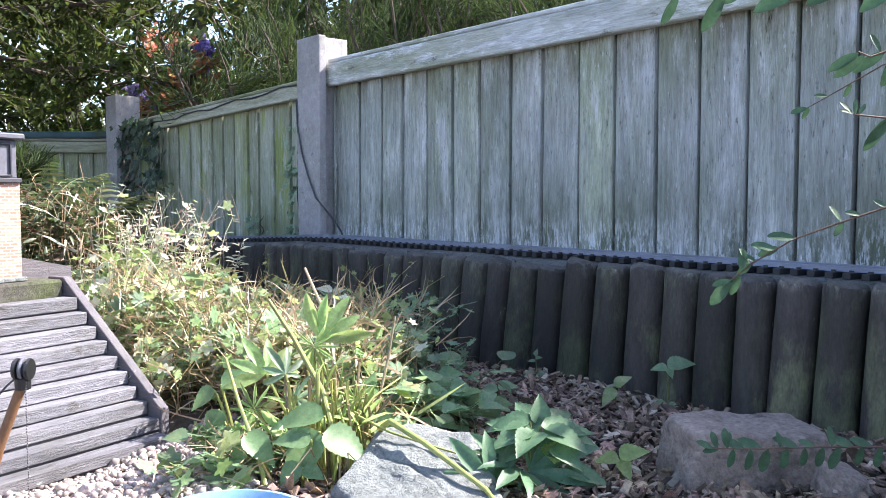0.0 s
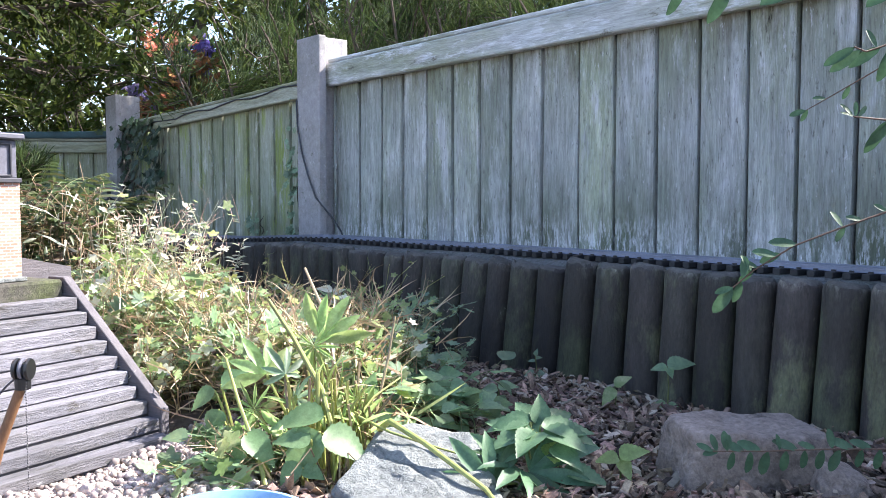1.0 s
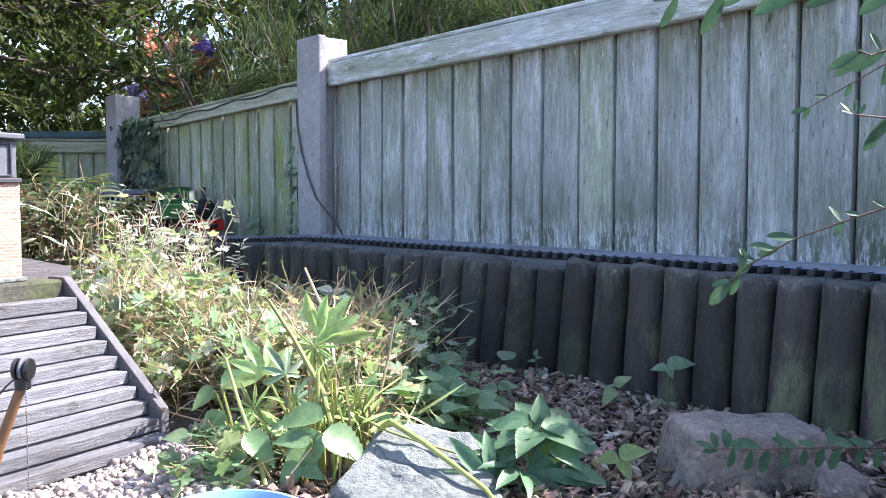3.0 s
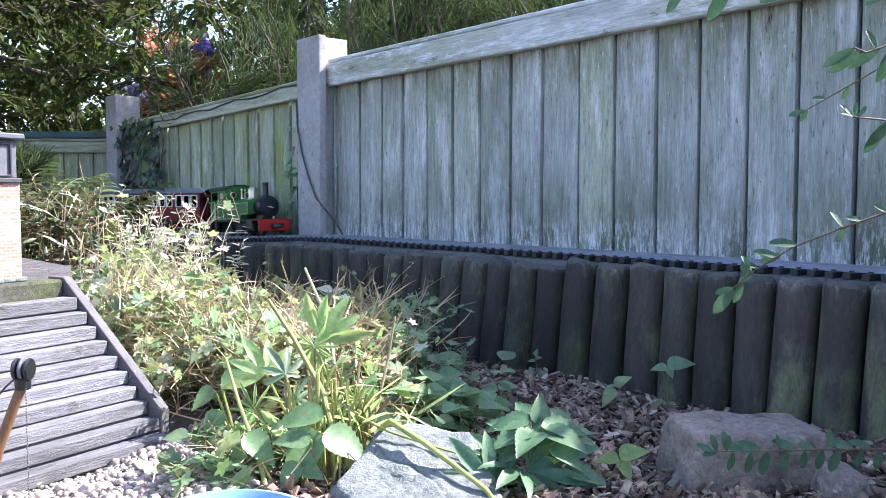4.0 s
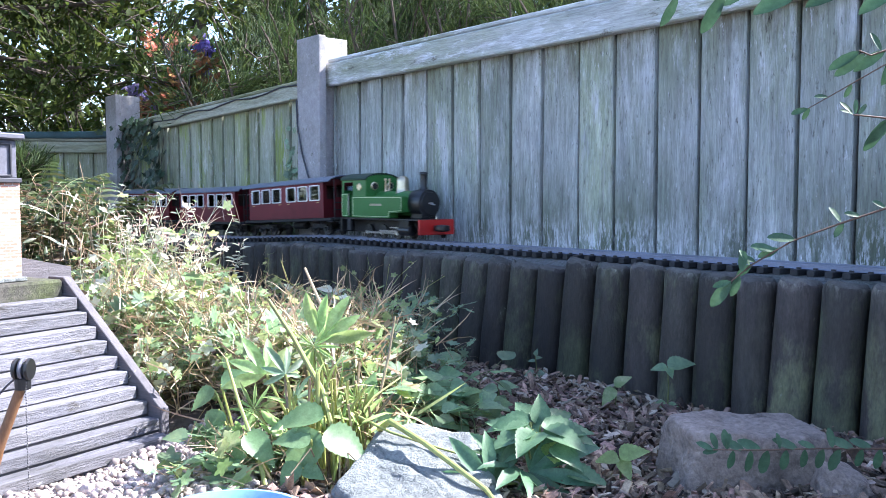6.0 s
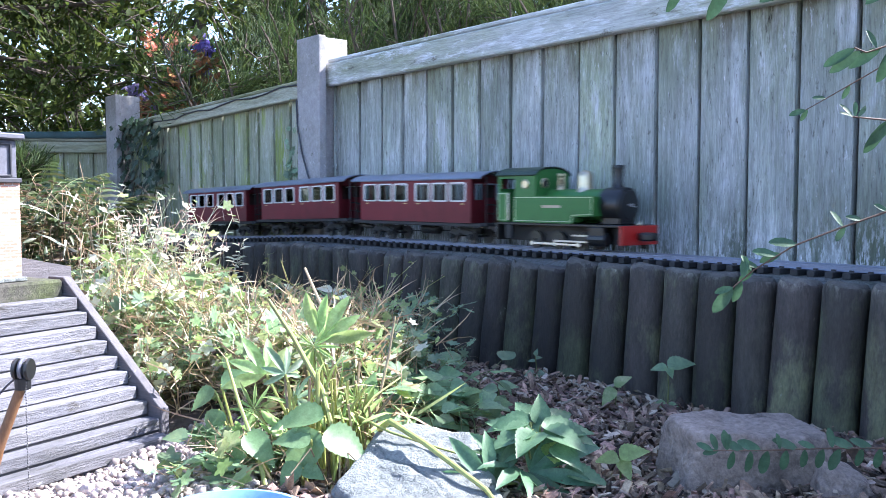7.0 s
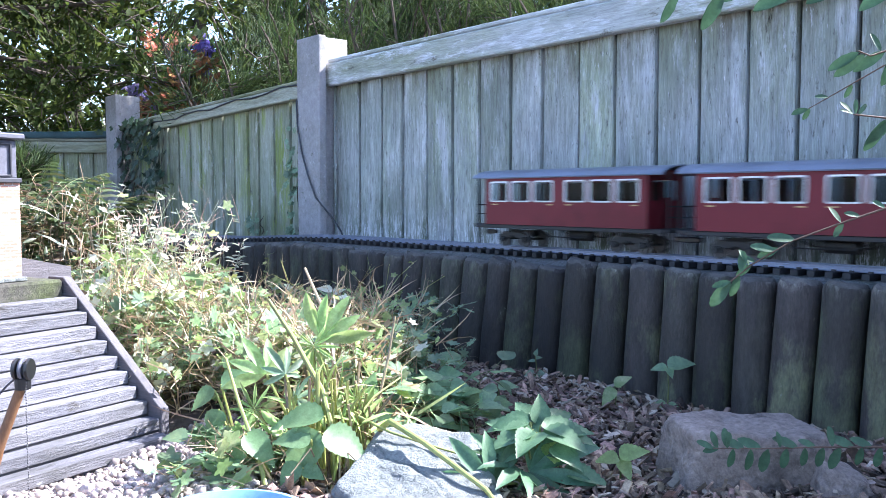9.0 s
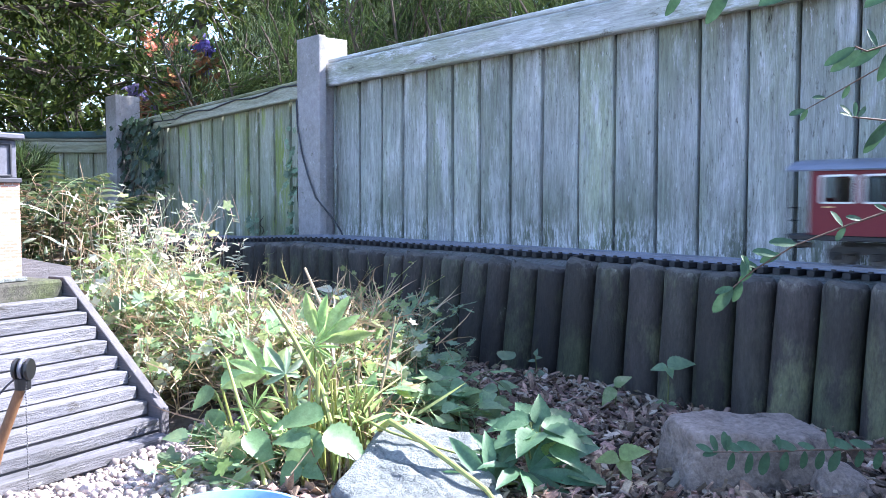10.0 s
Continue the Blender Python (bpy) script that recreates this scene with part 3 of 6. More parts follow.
def carriage():
    c = thing("railway_carriage", "maroon model carriage with cream-framed windows and grey roof", "railway carriage", None, "carriages of the train")
    for s in (-1, 1):
        y = 0.0535 * s
        bm = bmesh.new()
        box(bm, -0.2025, 0.2025, y - 0.0015, y + 0.0015, 0.046, 0.0922)
        box(bm, -0.2025, 0.2025, y - 0.0015, y + 0.0015, 0.1318, 0.1415)
        edges = [-0.2025] + [v for x in WINDOW_X[2::-1] + WINDOW_X[3:] for v in (x - 0.0250, x + 0.0250)] + [0.2025]
        for a, b in zip(edges[0::2], edges[1::2]):
            box(bm, a, b, y - 0.0015, y + 0.0015, 0.0922, 0.1318)
        side = part("side_panel", bm, M_RED, c, "maroon painted side")
        turn = 0 if s < 0 else 180
        for x in WINDOW_X:
            f = part("window_frame", ME_FRAME, None, c, "cream window frame", m=pose(x, 0.055 * s, 0.112, 0, 0, turn))
            p = part("pane", ME_PANE, None, f, m=pose(0, 0.0012, 0))
            p.visible_shadow = False
        bm = bmesh.new()
        for x in (-0.175, -0.024, 0.024, 0.175):
            box(bm, x - 0.006, x + 0.006, s * 0.0552 - 0.0003, s * 0.0552 + 0.0003, 0.0855, 0.0875)
        part("lettering_bar", bm, M_GOLD, c, "small gold bars below the windows")
        part("footboard", boxed(-0.235, 0.235, s * 0.050 - 0.004, s * 0.050 + 0.004, 0.038, 0.0455, bevel=0.001), M_FRAME_BLACK, c)
    for e in (-1, 1):
        x = 0.201 * e
        bm = bmesh.new()
        ys, zs = [-0.052, -0.043, -0.019, -0.013, 0.013, 0.019, 0.043, 0.052], [0.046, 0.095, 0.100, 0.130, 0.132, 0.148]
        grid = [[bm.verts.new((x + 0.001, y, z)) for z in zs] for y in ys]
        for a in range(7):
            for b in range(5):
                window = (a in (1, 5) and b in (1, 2)) or (a == 3 and b in (2, 3))
                if not window:
                    bm.faces.new((grid[a][b], grid[a + 1][b], grid[a + 1][b + 1], grid[a][b + 1]))
        bmesh.ops.solidify(bm, geom=bm.faces[:], thickness=0.002)
        part("end_wall", bm, M_RED, c)
        part("platform", boxed(min(e * 0.2025, e * 0.243), max(e * 0.2025, e * 0.243), -0.048, 0.048, 0.040, 0.046, bevel=0.001), M_FRAME_BLACK, c)
        for sg in (-1, 1):
            bm = bmesh.new()
            for y in (sg * 0.02, sg * 0.044):
                cyl(bm, (e * 0.239, y, 0.046), (e * 0.239, y, 0.085 if abs(y) < 0.03 else 0.143), 0.0013, n=6)
            cyl(bm, (e * 0.239, sg * 0.02, 0.085), (e * 0.239, sg * 0.044, 0.085), 0.0013, n=6)
            cyl(bm, (e * 0.239, sg * 0.02, 0.066), (e * 0.239, sg * 0.044, 0.066), 0.0010, n=6)
            part("platform_railing", bm, M_FRAME_BLACK, c)
        bm = bmesh.new()
        box(bm, min(e * 0.225, e * 0.252), max(e * 0.225, e * 0.252), -0.006, 0.006, 0.024, 0.032, 0.0015)
        lathe(bm, [(0.008, 0.023), (0.011, 0.025), (0.011, 0.031), (0.008, 0.033)], (e * 0.245, 0, 0), "Z", 12)
        part("coupling", bm, M_BLACK, c)
    part("floor_pan", boxed(-0.2, 0.2, -0.050, 0.050, 0.041, 0.048), M_FRAME_BLACK, c)
    bm = bmesh.new()
    for k in range(6):
        x = -0.165 + 0.066 * k
        for y0, y1 in ((-0.046, -0.012), (0.012, 0.046)):
            box(bm, x - 0.003, x + 0.003, y0, y1, 0.048, 0.128, 0.001)
            box(bm, x - 0.016, x + 0.016, y0, y1, 0.066, 0.074, 0.001)
    part("seating", bm, M_SEAT, c, "brown bench seats inside")
    part("roof", roof_mesh(0.237, 0.0605, 0.1405, 0.0165, 0.0022), M_ROOF, c, "grey curved roof", smooth=True)
    bm = bmesh.new()
    for s in (-1, 1):
        y = s * 0.03
        tube(bm, [(-0.085, y, 0.040), (-0.045, y, 0.024), (0.045, y, 0.024), (0.085, y, 0.040)], 0.0013)
        for x in (-0.045, 0.045):
            cyl(bm, (x, y, 0.024), (x, y, 0.042), 0.0014, n=6)
    part("truss_rod", bm, M_FRAME_BLACK, c)
    bm = bmesh.new()
    lathe(bm, [(0.002, -0.03), (0.0105, -0.028), (0.0105, 0.028), (0.002, 0.03)], (0.02, -0.012, 0.028), "X", 12)
    part("vacuum_tank", bm, M_FRAME_BLACK, c, smooth=False)
    for x in (-0.145, 0.145):
        bogie(c, x)
    return c


def locomotive():
    c = thing("steam_locomotive", "green model tank locomotive with black smokebox and red buffer beam", "locomotive")
    part("footplate", boxed(-0.158, 0.155, -0.049, 0.049, 0.046, 0.0505, bevel=0.0008), M_BLACK, c)
    for s in (-1, 1):
        y0, y1 = (-0.050, -0.024) if s < 0 else (0.024, 0.050)
        bm = bmesh.new()
        prism(bm, [(-0.112, 0.0512), (0.040, 0.0512), (0.044, 0.054), (0.046, 0.064), (0.092, 0.066), (0.092, 0.101), (0.089, 0.1035), (-0.112, 0.1035)], y0, y1)
        tank = part("side_tank", bm, M_GREEN, c)
        yo = 0.0503 * s
        bm = bmesh.new()
        line = [(-0.109, 0.0545), (0.039, 0.0545), (0.0425, 0.067), (0.089, 0.0695), (0.089, 0.1005), (-0.109, 0.1005), (-0.109, 0.0545)]
        for (xa, za), (xb, zb) in zip(line, line[1:]):
            cyl(bm, (xa, yo, za), (xb, yo, zb), 0.0008, n=6)
        part("lining", bm, M_GREENLINE, tank, "pale green lining")
        bm = boxed(-0.035, 0.012, yo - 0.0006, yo + 0.0006, 0.0805, 0.0855, bevel=0.0003)
        part("nameplate", bm, mat("brass_plate", (0.42, 0.36, 0.28), 0.4, 0.5, bump=0.05), tank, "small plain nameplate")
        # bunker and cab side with a window opening
        bm = bmesh.new()
        box(bm, -0.158, -0.130, y0 if s < 0 else 0.026, -0.026 if s < 0 else y1, 0.0512, 0.112, 0.002)
        bunker = part("bunker", bm, M_GREEN, c)
        bm = bmesh.new()
        for za in (0.0545, 0.108):
            cyl(bm, (-0.156, yo, za), (-0.132, yo, za), 0.0008, n=6)
        for xa in (-0.156, -0.132):
            cyl(bm, (xa, yo, 0.0545), (xa, yo, 0.108), 0.0008, n=6)
        part("lining", bm, M_GREENLINE, bunker)
        bm = bmesh.new()
        ys = sorted((s * 0.0470, s * 0.0492))
        box(bm, -0.110, -0.054, ys[0], ys[1], 0.1035, 0.146)
        box(bm, -0.158, -0.150, ys[0], ys[1], 0.112, 0.146)
        box(bm, -0.150, -0.110, ys[0], ys[1], 0.138, 0.146)
        sheet = part("cab_side", bm, M_GREEN, c)
        rim = [(0.0068, 0.0), (0.0095, 0.0), (0.0095, s * 0.0016), (0.0078, s * 0.0024), (0.0068, s * 0.0016)]
        bm = bmesh.new()
        lathe(bm, rim, (-0.081, s * 0.0490, 0.1265), "Y", 20)
        part("spectacle_rim", bm, M_BRASS, sheet, "brass window rim")
        bm = bmesh.new()
        lathe(bm, [(0.001, 0.0), (0.0070, 0.0), (0.0070, s * 0.0012), (0.001, s * 0.0012)], (-0.081, s * 0.0490, 0.1265), "Y", 20)
        part("pane", bm, M_BLACK, sheet)
        part("handrail", boxed(-0.1295, -0.1275, s * 0.049 - 0.001, s * 0.049 + 0.001, 0.055, 0.110), M_STEEL, c)
        # motion gear
        bm = bmesh.new()
        lathe(bm, [(0.003, 0.078), (0.0125, 0.080), (0.0125, 0.122), (0.003, 0.124)], (0, s * 0.042, 0.0235), "X", 16)
        box(bm, 0.084, 0.118, s * 0.042 - 0.010, s * 0.042 + 0.010, 0.030, 0.046, 0.001)
        part("cylinder", bm, M_BLACK, c)
        part("slide_bar", boxed(0.036, 0.080, s * 0.042 - 0.0016, s * 0.042 + 0.0016, 0.0275, 0.0305), M_STEEL, c)
        bm = bmesh.new()
        box(bm, -0.066, 0.066, -0.0016, 0.0016, -0.0022, 0.0022, 0.0006)
        for x in (-0.06, 0.0, 0.06):
            lathe(bm, [(0.0042, -0.0022), (0.0042, 0.0022)], (x, 0, 0), "Y", 10)
        rod = part("coupling_rod", bm, M_STEEL, c, "bright steel rod", m=pose(-0.015, s * 0.034, 0.0175))
        RODS.append((rod, (-0.015, s * 0.034, 0.0175), 0.0175, 0.007))
        bm = bmesh.new()
        box(bm, -0.045, 0.045, -0.0014, 0.0014, -0.0019, 0.0019, 0.0005)
        rod = part("connecting_rod", bm, M_STEEL, c, m=pose(0.03, s * 0.0385, 0.0195))
        RODS.append((rod, (0.03, s * 0.0385, 0.0215), 0.0175, 0.0045))
        part("step", boxed(-0.136, -0.120, s * 0.046 - 0.004, s * 0.046 + 0.004, 0.018, 0.046, bevel=0.001), M_FRAME_BLACK, c)
        part("guard_iron", boxed(0.136, 0.150, s * 0.034 - 0.002, s * 0.034 + 0.002, 0.006, 0.046), M_FRAME_BLACK, c)
    bm = bmesh.new()
    n = 18
    def plate():
        arch = [(0.047 * math.sin(radians(-80 + 160 * k / n)) / math.sin(radians(80)), 0.143 + 0.0145 * math.cos(radians(-80 + 160 * k / n))) for k in range(n + 1)]
        return [(-0.047, 0.1035)] + arch + [(0.047, 0.1035)]
    out = plate()
    a = [bm.verts.new((-0.056, y, z)) for y, z in out]
    b = [bm.verts.new((-0.053, y, z)) for y, z in out]
    bm.faces.new(a)
    bm.faces.new(b[::-1])
    for k in range(len(out)):
        bm.faces.new((a[k], b[k], b[(k + 1) % len(out)], a[(k + 1) % len(out)]))
    bmesh.ops.recalc_face_normals(bm, faces=bm.faces)
    plate_ob = part("spectacle_plate", bm, M_GREEN, c)
    for y in (-0.024, 0.024):
        bm = bmesh.new()
        lathe(bm, [(0.0075, -0.0535), (0.0105, -0.0535), (0.0105, -0.0510), (0.0085, -0.0500), (0.0075, -0.0510)], (0, y, 0.1285), "X", 20)
        part("spectacle_rim", bm, M_BRASS, plate_ob, "brass window rim")
        bm = bmesh.new()
        lathe(bm, [(0.001, -0.0526), (0.0076, -0.0526), (0.0076, -0.0496), (0.001, -0.0496)], (0, y, 0.1285), "X", 20)
        part("pane", bm, M_BLACK, plate_ob)
    rf = part("cab_roof", roof_mesh(0.056, 0.053, 0.145, 0.0165, 0.002), mat("dark_green_roof", (0.018, 0.04, 0.022), 0.4, var=0.1, bump=0.05), c, m=pose(-0.107, 0, 0))
    part("cab_back", boxed(-0.158, -0.155, -0.047, 0.047, 0.0512, 0.118), M_GREEN, c)
    bm = bmesh.new()
    lathe(bm, [(0.005, 0.0), (0.011, 0.004), (0.013, 0.03), (0.010, 0.042), (0.006, 0.046), (0.0075, 0.056), (0.004, 0.064)], (-0.112, -0.016, 0.060), "Z", 12)
    part("driver_doll", bm, mat("doll_cloth", (0.20, 0.22, 0.32), 0.7, bump=0.1), c, "plain small blue figure in the cab", smooth=True)
    bm = bmesh.new()
    lathe(bm, [(0.001, -0.05), (0.0300, -0.05), (0.0300, 0.088), (0.001, 0.088)], (0, 0, 0.0865), "X", 28)
    part("boiler", bm, M_GREEN, c, smooth=True)
    bm = bmesh.new()
    lathe(bm, [(0.002, 0.088), (0.0325, 0.088), (0.0328, 0.090), (0.0328, 0.131), (0.0318, 0.1335), (0.027, 0.134), (0.026, 0.1365), (0.012, 0.139), (0.002, 0.1395)], (0, 0, 0.0865), "X", 32)
    box(bm, 0.090, 0.132, -0.022, 0.022, 0.050, 0.075, 0.002)
    sb = part("smokebox", bm, M_BLACK, c, "black smokebox", smooth=True)
    bm = bmesh.new()
    cyl(bm, (0.139, -0.008, 0.088), (0.143, 0.008, 0.083), 0.0013, n=6)
    lathe(bm, [(0.003, 0.139), (0.003, 0.143)], (0, 0, 0.0865), "X", 10)
    part("door_handle", bm, M_STEEL, sb)
    bm = bmesh.new()
    lathe(bm, [(0.014, 0.114), (0.0105, 0.120), (0.0082, 0.125), (0.0086, 0.150), (0.0090, 0.1535), (0.0100, 0.1545), (0.0100, 0.1575), (0.0090, 0.160), (0.0075, 0.160), (0.0075, 0.13)], (0.111, 0, 0), "Z", 22)
    part("chimney", bm, M_BLACK, c, smooth=True)
    bm = bmesh.new()
    lathe(bm, [(0.019, 0.110), (0.0155, 0.1165), (0.0148, 0.122), (0.0148, 0.140), (0.0138, 0.146), (0.010, 0.1505), (0.004, 0.1525), (0.001, 0.1527)], (0.031, 0, 0), "Z", 24)
    part("dome", bm, M_BRASS, c, "polished brass dome", smooth=True)
    bm = bmesh.new()
    for y in (-0.006, 0.006):
        lathe(bm, [(0.004, 0.112), (0.003, 0.120), (0.0022, 0.124), (0.0022, 0.140), (0.0034, 0.142), (0.0034, 0.146), (0.001, 0.148)], (-0.030, y, 0), "Z", 10)
    lathe(bm, [(0.007, 0.112), (0.007, 0.118), (0.004, 0.120)], (-0.030, 0, 0), "Z", 14)
    part("safety_valve", bm, M_BRASS, c)
    part("frame_plate", boxed(-0.15, 0.15, -0.017, 0.017, 0.014, 0.046), M_FRAME_BLACK, c)
    for e, x in ((1, 0.155), (-1, -0.163)):
        beam = part("buffer_beam", boxed(x, x + 0.006, -0.052, 0.052, 0.0145, 0.0495, bevel=0.0008), M_BEAMRED if e > 0 else M_BLACK, c, "bright red buffer beam" if e > 0 else "")
        bm = bmesh.new()
        xa = x + (0.006 if e > 0 else 0)
        box(bm, min(xa, xa + e * 0.016), max(xa, xa + e * 0.016), -0.007, 0.007, 0.026, 0.034, 0.001)
        lathe(bm, [(0.004, 0.022), (0.017, 0.0235), (0.019, 0.026), (0.019, 0.034), (0.017, 0.0365), (0.004, 0.038)], (xa + e * 0.017, 0, 0), "Z", 18)
        part("coupler", bm, M_BLACK, beam, "black centre buffer")
        bm = bmesh.new()
        lathe(bm, [(0.0014, 0), (0.0026, 0.002), (0.0012, 0.008)], (xa + e * 0.002, -0.004, 0.0495), "Z", 10)
        part("lamp_bracket", bm, M_BRASS, beam)
    for x in (-0.075, -0.015, 0.045):
        w = part("wheelset", ME_DRIVER, None, c, m=pose(x, 0, 0.0175))
        WHEELS.append((w, (x, 0, 0.0175), 0.0175))
    return c


engine = locomotive()
cars = [carriage() for _ in range(3)]
TRAIN = [(engine, 0.16, 0.06), (cars[0], 0.5975, 0.145), (cars[1], 1.0985, 0.145), (cars[2], 1.599, 0.145)]


# ---- building at the head of the steps, stake, dish, cable ----
def brick_mat():
    m = bpy.data.materials.new("small_brick")
    m.use_nodes = True
    N, L = m.node_tree.nodes, m.node_tree.links
    b = N["Principled BSDF"]
    co = N.new("ShaderNodeTexCoord")
    sw = N.new("ShaderNodeMapping")
    sw.inputs["Rotation"].default_value = (radians(90), 0, 0)
    L.new(co.outputs["Object"], sw.inputs["Vector"])
    br = N.new("ShaderNodeTexBrick")
    br.inputs["Color1"].default_value, br.inputs["Color2"].default_value, br.inputs["Mortar"].default_value = (0.42, 0.17, 0.12, 1), (0.46, 0.27, 0.21, 1), (0.50, 0.46, 0.43, 1)
    br.inputs["Scale"].default_value, br.inputs["Brick Width"].default_value, br.inputs["Row Height"].default_value, br.inputs["Mortar Size"].default_value = 1.0, 0.0125, 0.0047, 0.0007
    L.new(sw.outputs[0], br.inputs["Vector"])
    L.new(br.outputs["Color"], b.inputs["Base Color"])
    bp = N.new("ShaderNodeBump")
    bp.inputs["Distance"].default_value, bp.inputs["Strength"].default_value, bp.invert = 0.0008, 0.7, True
    L.new(br.outputs["Fac"], bp.inputs["Height"])
    L.new(bp.outputs[0], b.inputs["Normal"])
    b.inputs["Roughness"].default_value = 0.9
    return m


M_LEAD = mat("grey_lead", (0.13, 0.13, 0.16), 0.5, 0.2, var=0.15, scale=30, bump=0.15)
M_MOSS = mat("mossy_timber", (0.065, 0.060, 0.050), 0.95, var=0.4, scale=40, fine=160, second=(0.055, 0.065, 0.025), big=14, bump=0.9)


def model_building():
    h = thing("model_building", "small red-brick model building with a grey upper bay", "model building", ST)
    part("brick_wall", boxed(-0.42, -0.057, 0.245, 0.46, 0.2095, 0.362, bevel=0.001), brick_mat(), h)
    part("plinth_course", boxed(-0.425, -0.052, 0.240, 0.465, 0.2095, 0.216, bevel=0.001), M_STONE, h)
    bay = part("upper_bay", boxed(-0.42, -0.060, 0.246, 0.455, 0.363, 0.421, bevel=0.002), M_LEAD, h, "grey metal bay")
    for x in (-0.30, -0.185, -0.0725):
        bm = bmesh.new()
        for x0, x1, z0, z1 in ((x - 0.0, x + 0.003, 0.366, 0.416), (x - 0.047, x - 0.044, 0.366, 0.416), (x - 0.047, x + 0.003, 0.413, 0.416), (x - 0.047, x + 0.003, 0.366, 0.369)):
            box(bm, x0, x1, 0.2425, 0.246, z0, z1, 0.0005)
        part("panel_frame", bm, M_LEAD_DARK, bay)
    part("flat_roof", boxed(-0.43, -0.052, 0.236, 0.465, 0.421, 0.430, bevel=0.002), M_LEAD, h)
    part("sill", boxed(-0.425, -0.056, 0.240, 0.25, 0.357, 0.364, bevel=0.001), M_LEAD_DARK, h)


model_building()
plat = thing("timber_platform", "mossy timber platform under the model building", "platform", ST)
part("deck", boxed(-0.5, -0.004, 0.222, 0.55, 0.0, 0.209, bevel=0.004), M_MOSS, plat)
bm = bmesh.new()
prism(bm, [(-0.040, 0.200), (-0.040, 0.245), (0.066, 0.221), (0.066, 0.190)], 0.300, 0.312)
part("edge_board", bm, M_STRING, plat, "grey sloping edge board")


def stake():
    t = thing("wooden_stake", "brown wooden stake with a black metal fitting", "stake")
    bm = bmesh.new()
    tube(bm, [(-0.515, 0.95, -0.02), (-0.492, 0.95, 0.06), (-0.466, 0.95, 0.126)], 0.0062, 0.0055, 12)
    part("shaft", bm, mat("varnished_cane", (0.17, 0.085, 0.04), 0.5, var=0.25, scale=30, stretch=(3, 3, 0.5), bump=0.2), t, smooth=True)
    bm = bmesh.new()
    lathe(bm, [(0.003, -0.002), (0.0085, 0.0), (0.0085, 0.012), (0.005, 0.014)], (-0.464, 0.95, 0.124), "Z", 14)
    fit_ = part("collar", bm, M_BLACK, t)
    for k in range(3):
        bm = bmesh.new()
        x = -0.470 + 0.0068 * k
        lathe(bm, [(0.002, -0.0022), (0.0115, -0.002), (0.0125, 0), (0.0115, 0.002), (0.002, 0.0022)], (x, 0.95, 0.146), "X", 18)
        part("disc", bm, M_BLACK if k != 1 else M_LEAD, t, "black ribbed disc")
    bm = bmesh.new()
    for k in range(44):
        z = 0.135 - 0.0032 * k
        lathe(bm, [(0.0004, -0.0011), (0.0011, 0), (0.0004, 0.0011)], (-0.4585 + 0.0004 * math.sin(k), 0.945, z), "Z", 6)
    part("chain", bm, M_LEAD_DARK, t, "thin dark chain")
    bm = bmesh.new()
    tube(bm, [(-0.466, 0.945, 0.14), (-0.48, 0.945, 0.128), (-0.50, 0.945, 0.105)], 0.0012)
    part("wire", bm, M_LEAD_DARK, t)


stake()


def blue_dish():
    bm = bmesh.new()
    lathe(bm, [(0.078, -0.03), (0.088, 0.012), (0.092, 0.014), (0.092, 0.017), (0.086, 0.018), (0.08, 0.010), (0.07, -0.02), (0.001, -0.022)], (0, 0, 0), "Z", 48)
    ob = part("blue_dish", bm, mat("blue_plastic", (0.22, 0.40, 0.62), 0.35, var=0.08, bump=0.03), m=pose(-0.215, 0.835, -0.002, 3, 0, 0), smooth=True)
    tagged(ob, "pale blue plastic dish at the foot of the plants", "dish")


blue_dish()


def cable():
    bm = bmesh.new()
    tube(bm, [(-0.64, -0.037, 0.678), (-0.60, -0.05, 0.655), (-0.585, -0.073, 0.615), (-0.578, -0.075, 0.55), (-0.555, -0.075, 0.47), (-0.52, -0.076, 0.40), (-0.478, -0.076, 0.335), (-0.435, -0.055, 0.285), (-0.41, -0.035, 0.24), (-0.40, -0.03, 0.21)], 0.0026, n=8)
    tagged(part("cable", bm, M_LEAD_DARK, m=FR, smooth=True), "thin dark cable hanging down the fence post", "cable")
    bm = bmesh.new()
    tube(bm, [(-2.14 + 0.1 * k, -0.037, 0.628 - 0.012 + 0.04 * 0.1 * k + 0.006 * math.sin(k * 1.9)) for k in range(16)], 0.0024, n=6)
    tagged(part("cable", bm, M_LEAD_DARK, m=FR, smooth=True), "thin dark cable clipped along the fence rail", "cable")
    bm = boxed(-1.85, 0, -0.04, 0.03, 0.602, 0.632, bevel=0.008, seg=2)
    tagged(part("teal_capping", bm, mat("teal_paint", (0.035, 0.09, 0.11), 0.5, var=0.15, bump=0.1), m=FAR), "dark teal capping along the far fence", "capping")


cable()


